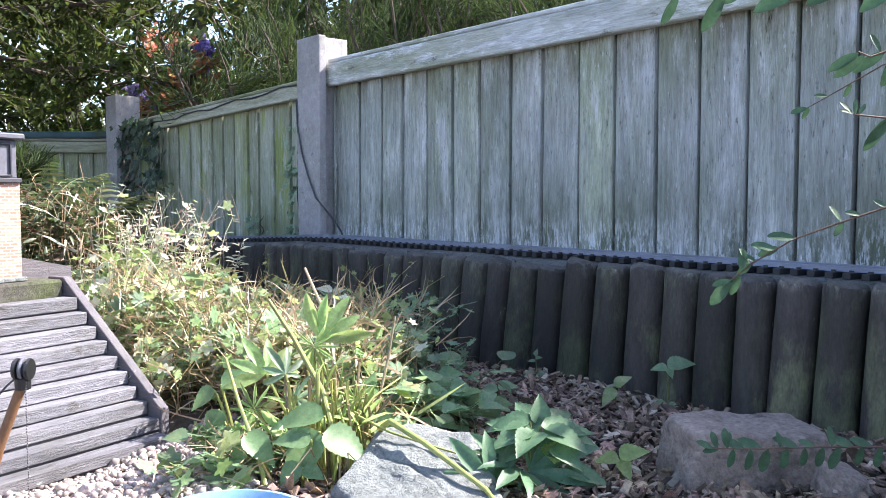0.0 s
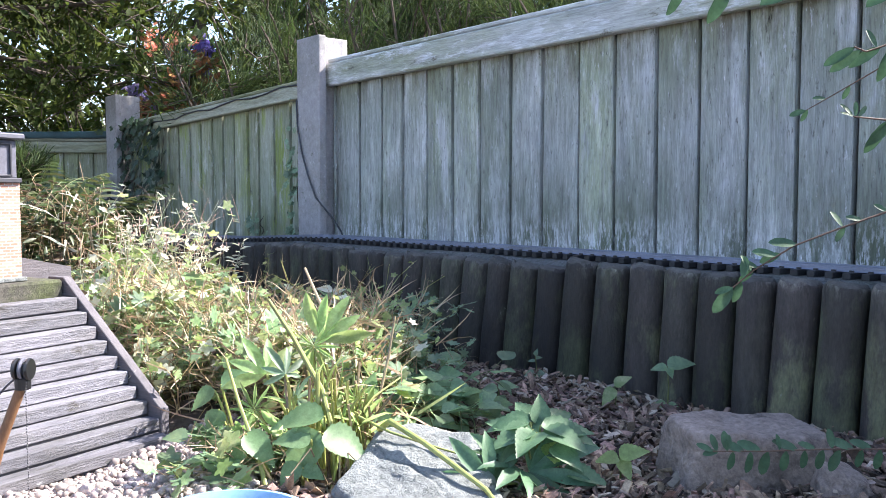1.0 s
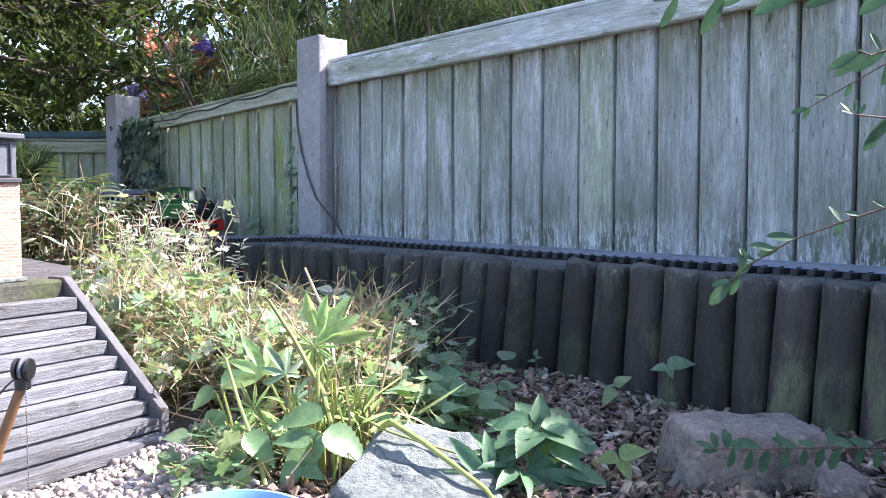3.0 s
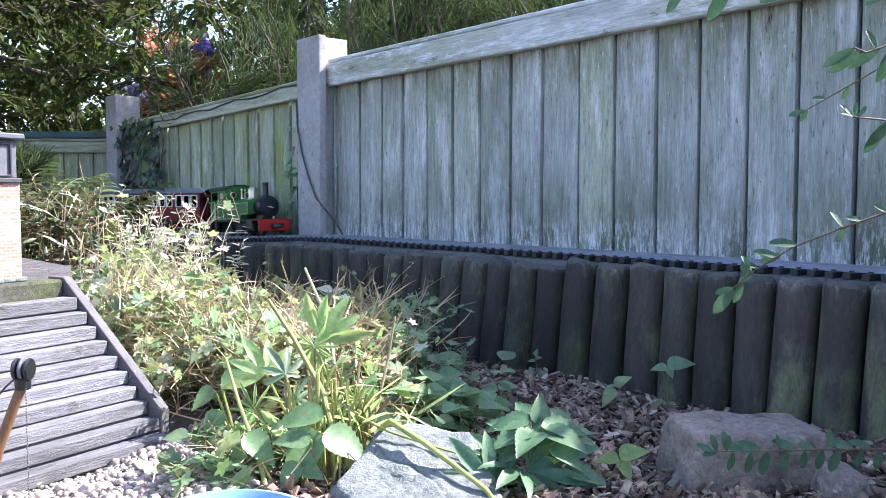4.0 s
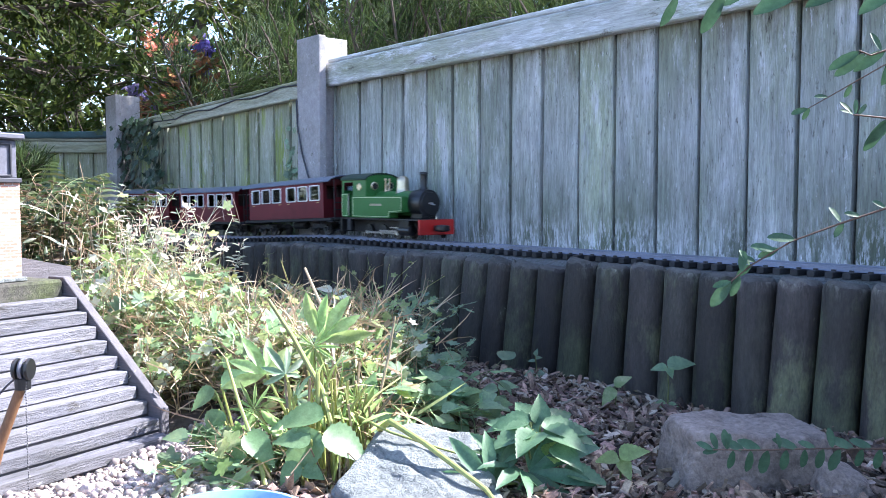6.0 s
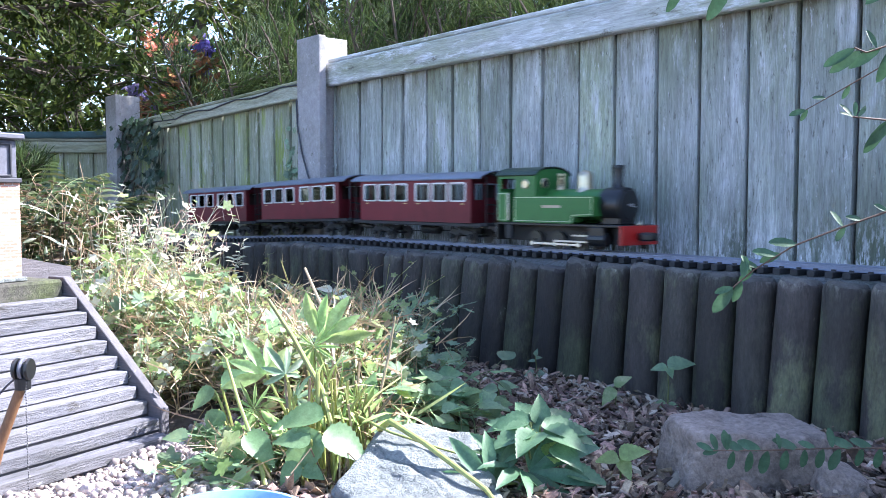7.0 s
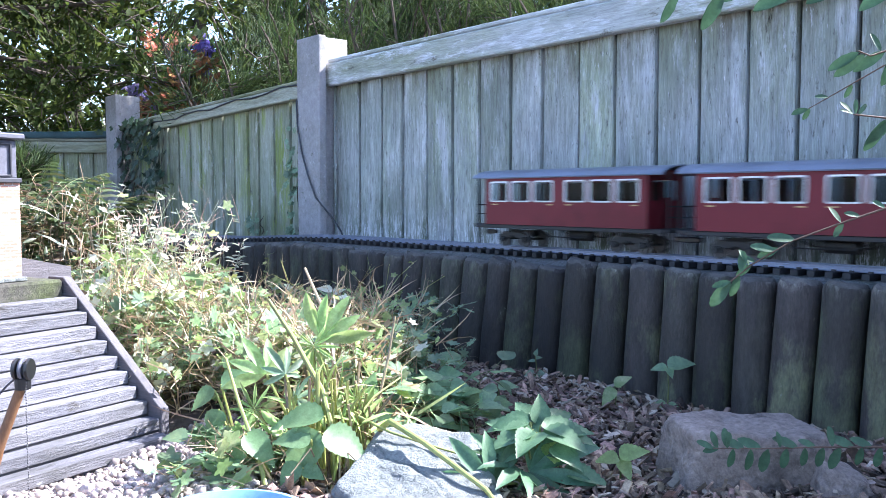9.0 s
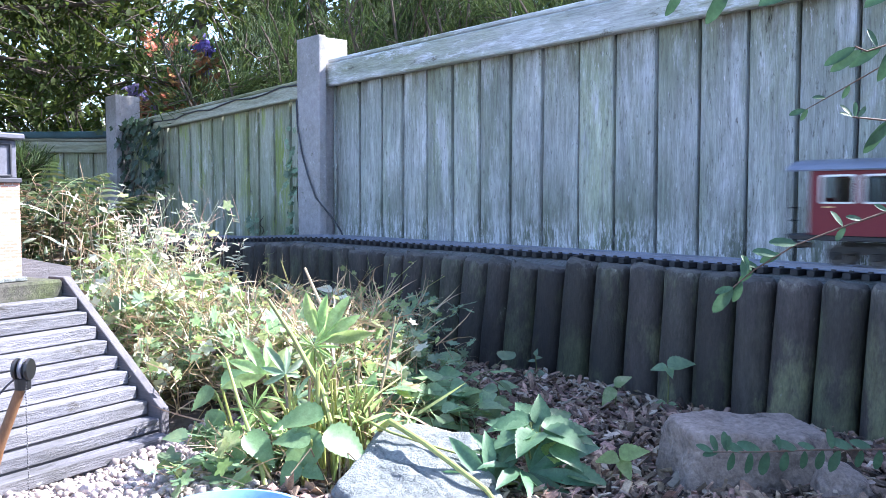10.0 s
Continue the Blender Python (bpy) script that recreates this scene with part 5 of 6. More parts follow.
LUPIN_LEAVES = {
    "broad": toothed_leaf(0.060, 0.036, M_TOOTH), "wide": toothed_leaf(0.052, 0.035, M_TOOTH),
    "palm": palm_leaf("palm_leaf", 6, 0.058, 0.30, 190, M_LUPIN, 0.12), "spread": palm_leaf("palm_leaf", 5, 0.070, 0.25, 105, M_LUPIN, 0.2),
    "fan": palm_leaf("fan_leaf", 10, 0.045, 0.13, 280, M_LUPIN, 0.1), "blue": palm_leaf("palm_leaf", 6, 0.046, 0.26, 210, M_LEAF_BLUE, 0.2)}
lup = thing("leafy_perennial", "tall light-green perennial with palmate and toothed leaves", "plant")
leafy(lup, [((-0.175, 1.09, 0.0), (-0.226, 1.10, 0.110), "palm", (-0.25, 0.25, 1), (0.35, -0.65, 0.7), 1.0),
            ((-0.150, 1.10, 0.0), (-0.158, 1.11, 0.152), "spread", (0.50, 0.05, 0.85), (0.1, -0.8, 0.4), 1.0),
            ((-0.155, 1.08, 0.0), (-0.164, 1.09, 0.148), "fan", (0.2, -0.3, -1), (0.0, -0.75, 0.6), 1.0),
            ((-0.165, 1.06, 0.0), (-0.194, 1.06, 0.118), "blue", (-0.2, 0.2, 1), (0.35, -0.6, 0.7), 1.0),
            ((-0.160, 1.07, 0.0), (-0.178, 1.05, 0.090), "blue", (0.4, -0.2, 0.6), (0.0, -0.6, 0.8), 0.8),
            ((-0.190, 1.07, 0.0), (-0.236, 1.07, 0.072), "fan", (-0.2, 0.1, 1), (0.2, -0.8, 0.4), 0.9),
            ((-0.110, 1.08, 0.0), (-0.108, 1.07, 0.085), "fan", (0.1, 0.1, 1), (-0.2, -0.9, 0.4), 0.8),
            ((-0.140, 1.02, 0.0), (-0.138, 1.00, 0.081), "broad", (-1, -0.05, -0.10), (0.3, -0.4, 0.9), 1.10),
            ((-0.142, 1.00, 0.0), (-0.141, 0.98, 0.068), "broad", (-0.58, -0.15, -0.72), (0.1, -0.75, 0.65), 1.15),
            ((-0.138, 1.00, 0.0), (-0.137, 0.98, 0.066), "wide", (0.88, -0.1, -0.42), (0.35, -0.6, 0.8), 1.2),
            ((-0.145, 0.99, 0.0), (-0.150, 0.975, 0.060), "wide", (-0.85, -0.1, 0.05), (0.0, -0.6, 0.8), 0.85),
            ((-0.200, 1.01, 0.0), (-0.228, 0.99, 0.063), "broad", (0.62, -0.2, -0.55), (0.2, -0.7, 0.7), 0.85),
            ((-0.205, 1.01, 0.0), (-0.236, 1.00, 0.052), "broad", (-0.2, -0.2, -0.8), (0.0, -0.9, 0.3), 0.65),
            ((-0.160, 0.985, 0.0), (-0.163, 0.968, 0.036), "broad", (-0.5, -0.3, -0.7), (-0.2, -0.9, 0.4), 0.65),
            ((-0.155, 0.985, 0.0), (-0.158, 0.966, 0.030), "wide", (0.7, -0.3, -0.2), (0.0, -0.7, 0.7), 0.55),
            ((-0.27, 1.13, 0.0), (-0.300, 1.13, 0.082), "wide", (-0.75, -0.1, -0.5), (0.1, -0.5, 0.8), 0.8),
            ((-0.27, 1.13, 0.0), (-0.292, 1.13, 0.090), "wide", (0.85, 0.0, 0.35), (0.2, -0.5, 0.85), 0.9),
            ((-0.27, 1.12, 0.0), (-0.290, 1.11, 0.062), "wide", (-0.2, -0.3, -0.8), (0.1, -0.6, 0.8), 0.75),
            ((-0.26, 1.08, 0.0), (-0.268, 1.05, 0.040), "wide", (-0.6, -0.3, -0.4), (0.1, -0.6, 0.8), 0.65),
            ((-0.08, 1.08, 0.0), (-0.085, 1.06, 0.070), "broad", (0.5, -0.3, -0.75), (0.3, -0.8, 0.4), 0.8),
            ((-0.06, 1.10, 0.0), (-0.095, 1.09, 0.085), "wide", (0.2, -0.2, 0.7), (0.0, -0.9, 0.3), 0.6)], LUPIN_LEAVES, M_YELLOW_STEM, 0.0024)
g = np.random.default_rng(5)
bm, bm_old = bmesh.new(), bmesh.new()
for k in range(64):
    a, b = g.uniform(-0.185, -0.075), g.uniform(1.01, 1.13)
    h = g.uniform(0.05, 0.125)
    tube(bm if k % 3 else bm_old, [(a, b, -0.005), (a + g.normal() * 0.006, b, h * 0.5), (a + g.normal() * 0.014, b + g.normal() * 0.01, h)], 0.0024, 0.0017, 5)
tagged(part("cut_stem_work", bm, M_YELLOW_STEM, lup, "yellow-green cut stems"), kind="stuff")
for k in range(46):
    a, b = g.uniform(-0.23, -0.10), g.uniform(0.98, 1.10)
    d = np.clip(g.normal(size=2), -1.5, 1.5) * 0.025
    tube(bm_old, [(a, b, 0.002), (a + d[0] * 0.5, b + d[1] * 0.4, g.uniform(0.02, 0.06)), (a + d[0], b + d[1], g.uniform(0.005, 0.05))], 0.0017, 0.0009, 4)
tagged(part("dead_stem_work", bm_old, M_OLD_STEM, lup, "brown dead stems"), kind="stuff")
for pts, r, m in (([(-0.128, 1.0, 0.0), (-0.128, 1.0, 0.059), (-0.145, 1.03, 0.105), (-0.185, 1.06, 0.165), (-0.218, 1.08, 0.208)], 0.0042, M_YELLOW_STEM),
                  ([(-0.146, 1.10, 0.0), (-0.140, 1.13, 0.09), (-0.158, 1.19, 0.165), (-0.207, 1.30, 0.229)], 0.0036, M_DRY),
                  ([(-0.200, 0.97, 0.0), (-0.212, 0.99, 0.03), (-0.245, 1.03, 0.090), (-0.265, 1.05, 0.140)], 0.0032, M_YELLOW_STEM),
                  ([(-0.090, 1.06, 0.0), (-0.082, 1.07, 0.075), (-0.070, 1.10, 0.13), (-0.062, 1.12, 0.182)], 0.0026, M_OLD_STEM),
                  ([(-0.075, 1.02, 0.060), (-0.062, 1.00, 0.075), (-0.02, 0.96, 0.060), (0.045, 0.90, 0.028), (0.075, 0.86, 0.0)], 0.0042, M_YELLOW_STEM),
                  ([(-0.100, 1.02, 0.075), (-0.062, 1.0, 0.062), (-0.01, 0.975, 0.052), (0.03, 0.955, 0.046)], 0.0020, M_YELLOW_STEM),
                  ([(-0.128, 0.98, 0.0), (-0.120, 1.02, 0.05), (-0.085, 1.06, 0.090), (-0.055, 1.10, 0.105)], 0.0022, M_YELLOW_STEM),
                  ([(-0.150, 1.03, 0.0), (-0.148, 1.02, 0.07), (-0.150, 1.03, 0.125)], 0.0045, M_YELLOW_STEM)):
    bm = bmesh.new()
    tube(bm, pts, r, r * 0.55, 8)
    part("old_stalk", bm, m, lup, "long leaning stalk", smooth=True)
g = np.random.default_rng(6)
n = 60
P = np.column_stack((g.uniform(-0.2, -0.08, n), g.uniform(1.0, 1.15, n), g.uniform(0.01, 0.07, n)))
part("narrow_foliage", leaf_mesh("narrow_foliage", LANCE, P, rand_dirs(g, n, 0.9), g.normal(size=(n, 3)), g.uniform(0.03, 0.06, n), g.uniform(0.007, 0.011, n), M_LUPIN), None, lup)

hel = thing("hellebore", "green hellebore with broad toothed leaves on bark mulch", "plant")
HEL_LEAVES = {"long": toothed_leaf(0.068, 0.029, M_HELL), "broad": toothed_leaf(0.050, 0.031, M_HELL), "small": toothed_leaf(0.034, 0.024, M_LUPIN),
              "palm": palm_leaf("palm_leaf", 7, 0.088, 0.24, 190, M_HELL_DARK, 0.1), "palm_small": palm_leaf("palm_leaf", 5, 0.070, 0.28, 150, M_HELL, 0.1)}
ROOT = (0.108, 0.975, -0.005)
leafy(hel, [(ROOT, (0.112, 0.985, 0.074), "long", (1, -0.15, -0.22), (0.0, -0.45, 0.9), 1.05), (ROOT, (0.100, 0.985, 0.078), "broad", (-1, 0.15, -0.12), (0.0, -0.4, 0.95), 1.05),
            (ROOT, (0.102, 0.975, 0.072), "broad", (-0.85, -0.35, -0.18), (0.0, -0.35, 0.95), 1.1), (ROOT, (0.106, 0.970, 0.070), "broad", (-0.45, -0.8, -0.12), (0, -0.3, 0.95), 1.05),
            (ROOT, (0.114, 0.975, 0.070), "broad", (0.8, -0.5, -0.14), (0.1, -0.35, 0.95), 1.15), (ROOT, (0.113, 1.00, 0.070), "broad", (0.05, 0.35, 1), (0.1, -0.9, 0.3), 0.75),
            (ROOT, (0.104, 1.00, 0.074), "broad", (-0.35, 0.6, 0.45), (0, -0.6, 0.8), 0.8), (ROOT, (0.120, 1.00, 0.072), "broad", (0.75, 0.55, 0.25), (0, -0.6, 0.8), 0.9),
            (ROOT, (0.096, 0.955, 0.030), "palm", (0.9, -0.25, -0.05), (0.0, -0.8, 0.6), 1.0), (ROOT, (0.085, 0.950, 0.034), "palm_small", (-0.3, -0.7, 0.1), (0.0, -0.7, 0.7), 0.9),
            (ROOT, (0.052, 0.935, 0.020), "palm_small", (-0.6, 0.1, 0.75), (0.1, -0.9, 0.4), 1.0), (ROOT, (0.060, 0.940, 0.028), "broad", (-0.95, -0.1, 0.15), (0, -0.7, 0.7), 0.9),
            (ROOT, (0.070, 0.960, 0.040), "long", (-0.6, 0.2, 0.5), (0.1, -0.8, 0.6), 0.75), (ROOT, (0.135, 0.960, 0.030), "long", (0.75, -0.3, -0.1), (0.0, -0.6, 0.8), 0.8),
            (ROOT, (0.125, 1.01, 0.045), "long", (0.85, 0.3, 0.1), (0.0, -0.6, 0.8), 0.75), (ROOT, (0.085, 0.990, 0.066), "broad", (-0.7, 0.5, 0.2), (0, -0.5, 0.9), 0.9), (ROOT, (0.128, 0.985, 0.066), "broad", (0.95, 0.2, 0.05), (0, -0.4, 0.9), 1.0),
            (ROOT, (0.095, 0.962, 0.058), "broad", (-0.9, -0.4, -0.3), (-0.1, -0.5, 0.85), 0.9), (ROOT, (0.122, 0.962, 0.056), "broad", (0.7, -0.6, -0.3), (0.1, -0.5, 0.85), 0.9),
            (ROOT, (0.120, 0.975, 0.056), "small", (0.2, -0.6, -0.4), (0, -0.8, 0.5), 0.9)],
      HEL_LEAVES, M_STEM, 0.002)


def seedling(x, y, h, label, leaves, size, mat_leaf):
    t = thing("seedling", label, "seedling", pose(x, y, lift(x, y) - 0.003), "seedlings on the mulch")
    me = leaf_mesh("leaf", TOOTHED, [(0, 0, 0)], [(0, 1, 0)], [(0, 0, 1)], [size], [size * 0.62], mat_leaf)
    bm = bmesh.new()
    tube(bm, [(0, 0, 0), (0.002, 0, h * 0.6), (0, 0.002, h)], 0.0013, 0.0009, 6)
    part("stem", bm, M_STEM, t)
    for z, along, facing, sc in leaves:
        part("leaf", me, None, t, m=set_leaf((0, 0.002, h * z), along, facing, sc))


UP = (0, -0.6, 0.8)
seedling(0.347, 1.33, 0.078, "two-leaved seedling at the foot of the logs", [(1, (1, -0.1, 0.22), UP, 1.0), (0.97, (-1, -0.1, 0.0), UP, 0.6), (0.98, (0.1, -0.5, -0.3), UP, 0.5), (0.20, (0.9, -0.2, -0.3), UP, 0.7), (0.22, (-0.6, -0.3, 0.1), UP, 0.6), (0.18, (0.5, -0.3, -0.9), UP, 0.7)], 0.044, M_FRESH)
seedling(0.272, 1.36, 0.042, "wilting pale seedling on bark mulch", [(1, (0.8, -0.2, 0.6), UP, 0.9), (0.9, (-0.75, -0.3, -0.8), UP, 1.0), (1, (0.2, -0.5, 0.1), UP, 0.5)], 0.034, M_SUNLEAF)
seedling(0.164, 1.53, 0.050, "tiny seedling at the foot of the logs", [(1, (0.3, 0, 1), UP, 0.6), (0.9, (0.9, 0, 0.2), UP, 0.6), (0.8, (-0.9, 0, 0.1), UP, 0.6), (0.4, (0.9, -0.3, -0.1), UP, 1), (0.4, (-0.8, -0.3, -0.1), UP, 1), (0.3, (0.1, -0.7, -0.2), UP, 1)], 0.022, M_LEAF_BLUE)
seedling(-0.205, 1.60, 0.165, "thin sprig with pale leaves before the logs", [(1, (-1, -0.1, 0.3), UP, 1.0), (0.96, (0.9, -0.2, 0.5), UP, 0.9), (0.9, (0.3, -0.4, -0.3), UP, 0.7), (0.7, (-0.8, -0.2, -0.2), UP, 0.6), (0.6, (0.9, 0, 0.1), UP, 0.6)], 0.030, M_LIT_WHITELEAF)
seedling(0.203, 0.985, 0.040, "bright green seedling beside the hellebore", [(1, (1, -0.1, 0.3), UP, 1.0), (0.95, (0.3, -0.4, -0.5), UP, 0.8), (0.95, (-0.9, -0.2, 0.0), UP, 0.8)], 0.036, M_LUPIN)
seedling(0.085, 1.33, 0.050, "low bright weed on bark mulch", [(1, (1, -0.1, 0.15), UP, 1.0), (0.95, (-0.9, -0.2, 0.0), UP, 0.9), (0.7, (0.4, -0.5, -0.3), UP, 0.8), (0.6, (-0.3, -0.6, -0.2), UP, 0.8), (0.4, (0.9, -0.3, -0.2), UP, 0.7)], 0.032, M_FRESH)

# ---- branches reaching in from the right ----
side_shrub = thing("side_shrub", "leafy shrub whose arching twigs reach over the bed", "shrub", pose(0.62, 0.76, 0))
M_TWIG = mat("reddish_twig", (0.13, 0.075, 0.05), 0.7, var=0.2, bump=0.2)
bm = bmesh.new()
tube(bm, [(0, 0, -0.03), (0.006, 0.004, 0.15), (-0.004, 0, 0.35), (0.0, -0.01, 0.56)], 0.009, 0.005, 10)
part("trunk", bm, M_BARK, side_shrub, smooth=True)


def branch(label, pts, r, leaf_items, me, sway=None, phase=0.0):
    """A twig from the shrub's trunk, with its leaves."""
    pts = [(0.62, 0.76 - 0.01 * (pts[0][2] > 0.5), pts[0][2] - 0.01)] + list(pts)
    base = Vector(pts[0])
    q = [Vector(p) - base for p in pts]
    bm = bmesh.new()
    tube(bm, q, r, r * 0.45, 7)
    home = Matrix.Translation(base - Vector((0.62, 0.76, 0)))
    t = part("branch", bm, M_TWIG, side_shrub, label, home, smooth=True)
    q = q[1:]
    for u, along, tilt, sc in leaf_items:
        i = min(int(u * (len(q) - 1)), len(q) - 2)
        p = q[i].lerp(q[i + 1], u * (len(q) - 1) - i)
        part("leaf", me, None, t, m=set_leaf(p, (along[0], 0.12, along[1]), (tilt, -0.8, 0.5), sc))
    if sway:
        SWAY.append((t, home, sway, phase))
    return t


M_SHRUBLEAF = leafmat("shrub_leaf", (0.050, 0.098, 0.058), (0.066, 0.12, 0.07), trans=0.2, spec=0.25)
OVAL = (np.array([(0, 0, 0), (-0.34, 0.2, 0.03), (0, 0.2, -0.01), (0.34, 0.2, 0.03), (-0.5, 0.5, 0.03), (0, 0.5, -0.02), (0.5, 0.5, 0.03), (-0.42, 0.78, 0.0), (0, 0.8, -0.05), (0.42, 0.78, 0.0), (-0.2, 0.94, -0.05), (0.2, 0.94, -0.05), (0, 1, -0.09)]),
        [(0, 2, 1), (0, 3, 2), (1, 2, 5, 4), (2, 3, 6, 5), (4, 5, 8, 7), (5, 6, 9, 8), (7, 8, 10), (8, 9, 11), (8, 11, 12), (8, 12, 10)])
oval = leaf_mesh("oval_leaf", OVAL, [(0, 0, 0)], [(0, 1, 0)], [(0, 0, 1)], [0.029], [0.0115], M_SHRUBLEAF)
longleaf = leaf_mesh("long_leaf", OVAL, [(0, 0, 0)], [(0, 1, 0)], [(0, 0, 1)], [0.036], [0.0115], M_SHRUBLEAF)
rnd = random.Random(12)
# leaves lie in the plane that faces the garden: place along the twig, tip direction (across, up), tilt, size
low = [(1.0, (-0.8, 0.35), 0.1, 0.75), (0.98, (-0.3, 0.9), -0.2, 0.75), (0.97, (-0.9, -0.2), 0.0, 0.7), (0.93, (0.2, 1), 0.3, 0.7)]
for k in range(9):
    u = 0.90 - 0.082 * k + rnd.uniform(-0.015, 0.015)
    low.append((u, (-0.25 + rnd.uniform(-0.15, 0.25), -1), rnd.uniform(-0.5, 0.5), rnd.uniform(0.85, 1.15)))
    low.append((u + 0.03, (-0.9, 0.35) if k % 3 else (-0.15, 1), rnd.uniform(-0.4, 0.4), rnd.uniform(0.7, 1.15)))
branch("thin branch with paired oval green leaves", [(0.52, 0.88, 0.074), (0.448, 0.872, 0.080), (0.38, 0.868, 0.081), (0.323, 0.865, 0.080), (0.272, 0.862, 0.081)], 0.0014, [(u, along, tilt, sc * 0.82) for u, along, tilt, sc in low], oval, 0.5, 1.0)
mid = [(0.10, (-0.4, 0.8), 0.2, 0.8), (0.14, (-0.6, -0.7), 0.3, 0.95), (0.20, (-0.8, 0.5), -0.2, 0.7), (0.30, (-1, 0.25), 0.1, 0.8), (0.38, (-0.6, 0.9), 0.3, 0.95), (0.37, (-0.5, -0.9), -0.3, 0.85),
       (0.58, (-1, 0.12), 0.2, 1.35), (0.68, (-1, 0.22), 0.0, 1.2), (0.66, (-0.8, -0.35), 0.5, 1.1), (0.78, (-0.9, 0.4), -0.2, 0.75), (0.82, (-0.5, 0.9), 0.3, 0.95), (0.80, (-0.6, -0.5), 0.4, 0.9),
       (0.90, (0.12, 1), -0.3, 1.1), (0.92, (-0.3, -1), 0.2, 1.15), (1.0, (-1, -0.3), 0.2, 0.9), (1.0, (-0.45, -0.9), -0.2, 0.8), (1.0, (-0.62, -0.85), 0.1, 1.55)]
branch("arching twig of oval leaves swaying before the fence", [(0.46, 0.78, 0.343), (0.397, 0.78, 0.325), (0.353, 0.78, 0.310), (0.313, 0.78, 0.295), (0.278, 0.78, 0.274), (0.258, 0.776, 0.259)], 0.0013, [(u, along, tilt, sc * 0.64) for u, along, tilt, sc in mid], oval, 0.9, 0.3)
top = [(0.97, (-0.85, -0.5), 0.3, 0.78), (0.85, (-0.8, -0.6), 0.5, 0.82), (0.62, (-0.85, -0.55), 0.3, 0.82), (0.50, (-0.35, -1), 0.2, 0.95), (0.66, (-0.4, 0.9), 0.0, 0.5), (0.35, (0.2, -1), 0.4, 0.9), (0.25, (-0.8, -0.6), -0.4, 1.0), (0.05, (-0.85, -0.3), 0.2, 1.0)]
branch("leafy twig of long oval leaves", [(0.43, 0.72, 0.492), (0.40, 0.72, 0.478), (0.372, 0.72, 0.460), (0.348, 0.72, 0.452), (0.338, 0.72, 0.456)], 0.0013, top, longleaf, 0.7, 2.0)
branch("thin drooping twig with small dull leaves", [(0.43, 0.75, 0.470), (0.375, 0.75, 0.448), (0.335, 0.75, 0.425), (0.312, 0.75, 0.412)], 0.0009, [(1.0, (-1, -0.3), 0.4, 0.5), (0.98, (-0.4, -0.8), 0.2, 0.4), (0.75, (-1, 0.1), 0.3, 0.4), (0.55, (-0.4, -0.9), 0.3, 0.45)], oval, 0.7, 3.1)
branch("short twig with a bright bud and hanging leaves", [(0.43, 0.74, 0.397), (0.385, 0.74, 0.400), (0.347, 0.74, 0.404)], 0.0016, [(1.0, (-0.7, 0.8), 0.2, 0.42), (0.98, (0.1, 1), 0, 0.38), (0.95, (0.6, 0.7), 0.3, 0.36), (1.0, (-0.95, 0.4), 0.4, 0.32), (0.62, (-0.5, -0.85), 0.3, 0.9), (0.55, (-0.7, -0.7), 0.5, 0.8), (0.3, (-0.3, -1), -0.3, 1.0)], longleaf, 0.4, 4.0)
branch("drooping spray of long green leaves", [(0.50, 0.66, 0.520), (0.42, 0.66, 0.508), (0.331, 0.66, 0.498), (0.26, 0.66, 0.496), (0.214, 0.66, 0.492), (0.176, 0.66, 0.490)], 0.0012,
       [(0.985, (-0.5, -1), 0.5, 0.72), (0.97, (-1, -0.1), 0.2, 0.6), (0.80, (-0.5, -0.95), 0.3, 0.95), (0.72, (-0.9, -0.5), 0.6, 0.6), (0.55, (-1, -0.45), 0.3, 1.25), (0.45, (-0.9, -0.35), 0.1, 1.1), (0.35, (-0.8, -0.5), -0.2, 1.2), (0.28, (-1, -0.2), 0.2, 1.1)], longleaf, 0.9, 5.0)

# the shrub's own crown, beyond the bed's edge
g = np.random.default_rng(77)
n = 420
P = np.column_stack((g.uniform(0.10, 0.42, n), g.uniform(0.08, 0.62, n), g.uniform(0.28, 0.80, n)))
P = P[np.sin(P[:, 0] * 23 + P[:, 2] * 9) + np.sin(P[:, 1] * 19 + P[:, 2] * 13) > -0.6]
n = len(P)
L = g.uniform(0.8, 1.3, n) * 0.042
tagged(part("crown", leaf_mesh("crown", OVAL, P, rand_dirs(g, n, -0.1), g.normal(size=(n, 3)) * 0.5 + np.array((0, 0, 1.0)), L, L * 0.5, M_SHRUBLEAF), None, side_shrub), kind="stuff")
bm = bmesh.new()
for k in range(9):
    e = Vector((g.uniform(0.12, 0.4), g.uniform(0.1, 0.6), g.uniform(0.35, 0.78)))
    tube(bm, [(0, 0, 0.1 + 0.03 * k), e * 0.5 + Vector((0, 0, 0.08)), e], 0.004, 0.0015, 6)
tagged(part("branch_work", bm, M_BARK, side_shrub), kind="stuff")

# ---- ivy ----
M_IVY = leafmat("ivy_leaf", (0.035, 0.065, 0.035), (0.05, 0.085, 0.045), trans=0.2)
M_IVY_PALE = leafmat("variegated_ivy", (0.22, 0.30, 0.20), (0.10, 0.17, 0.09), trans=0.25, big=120)


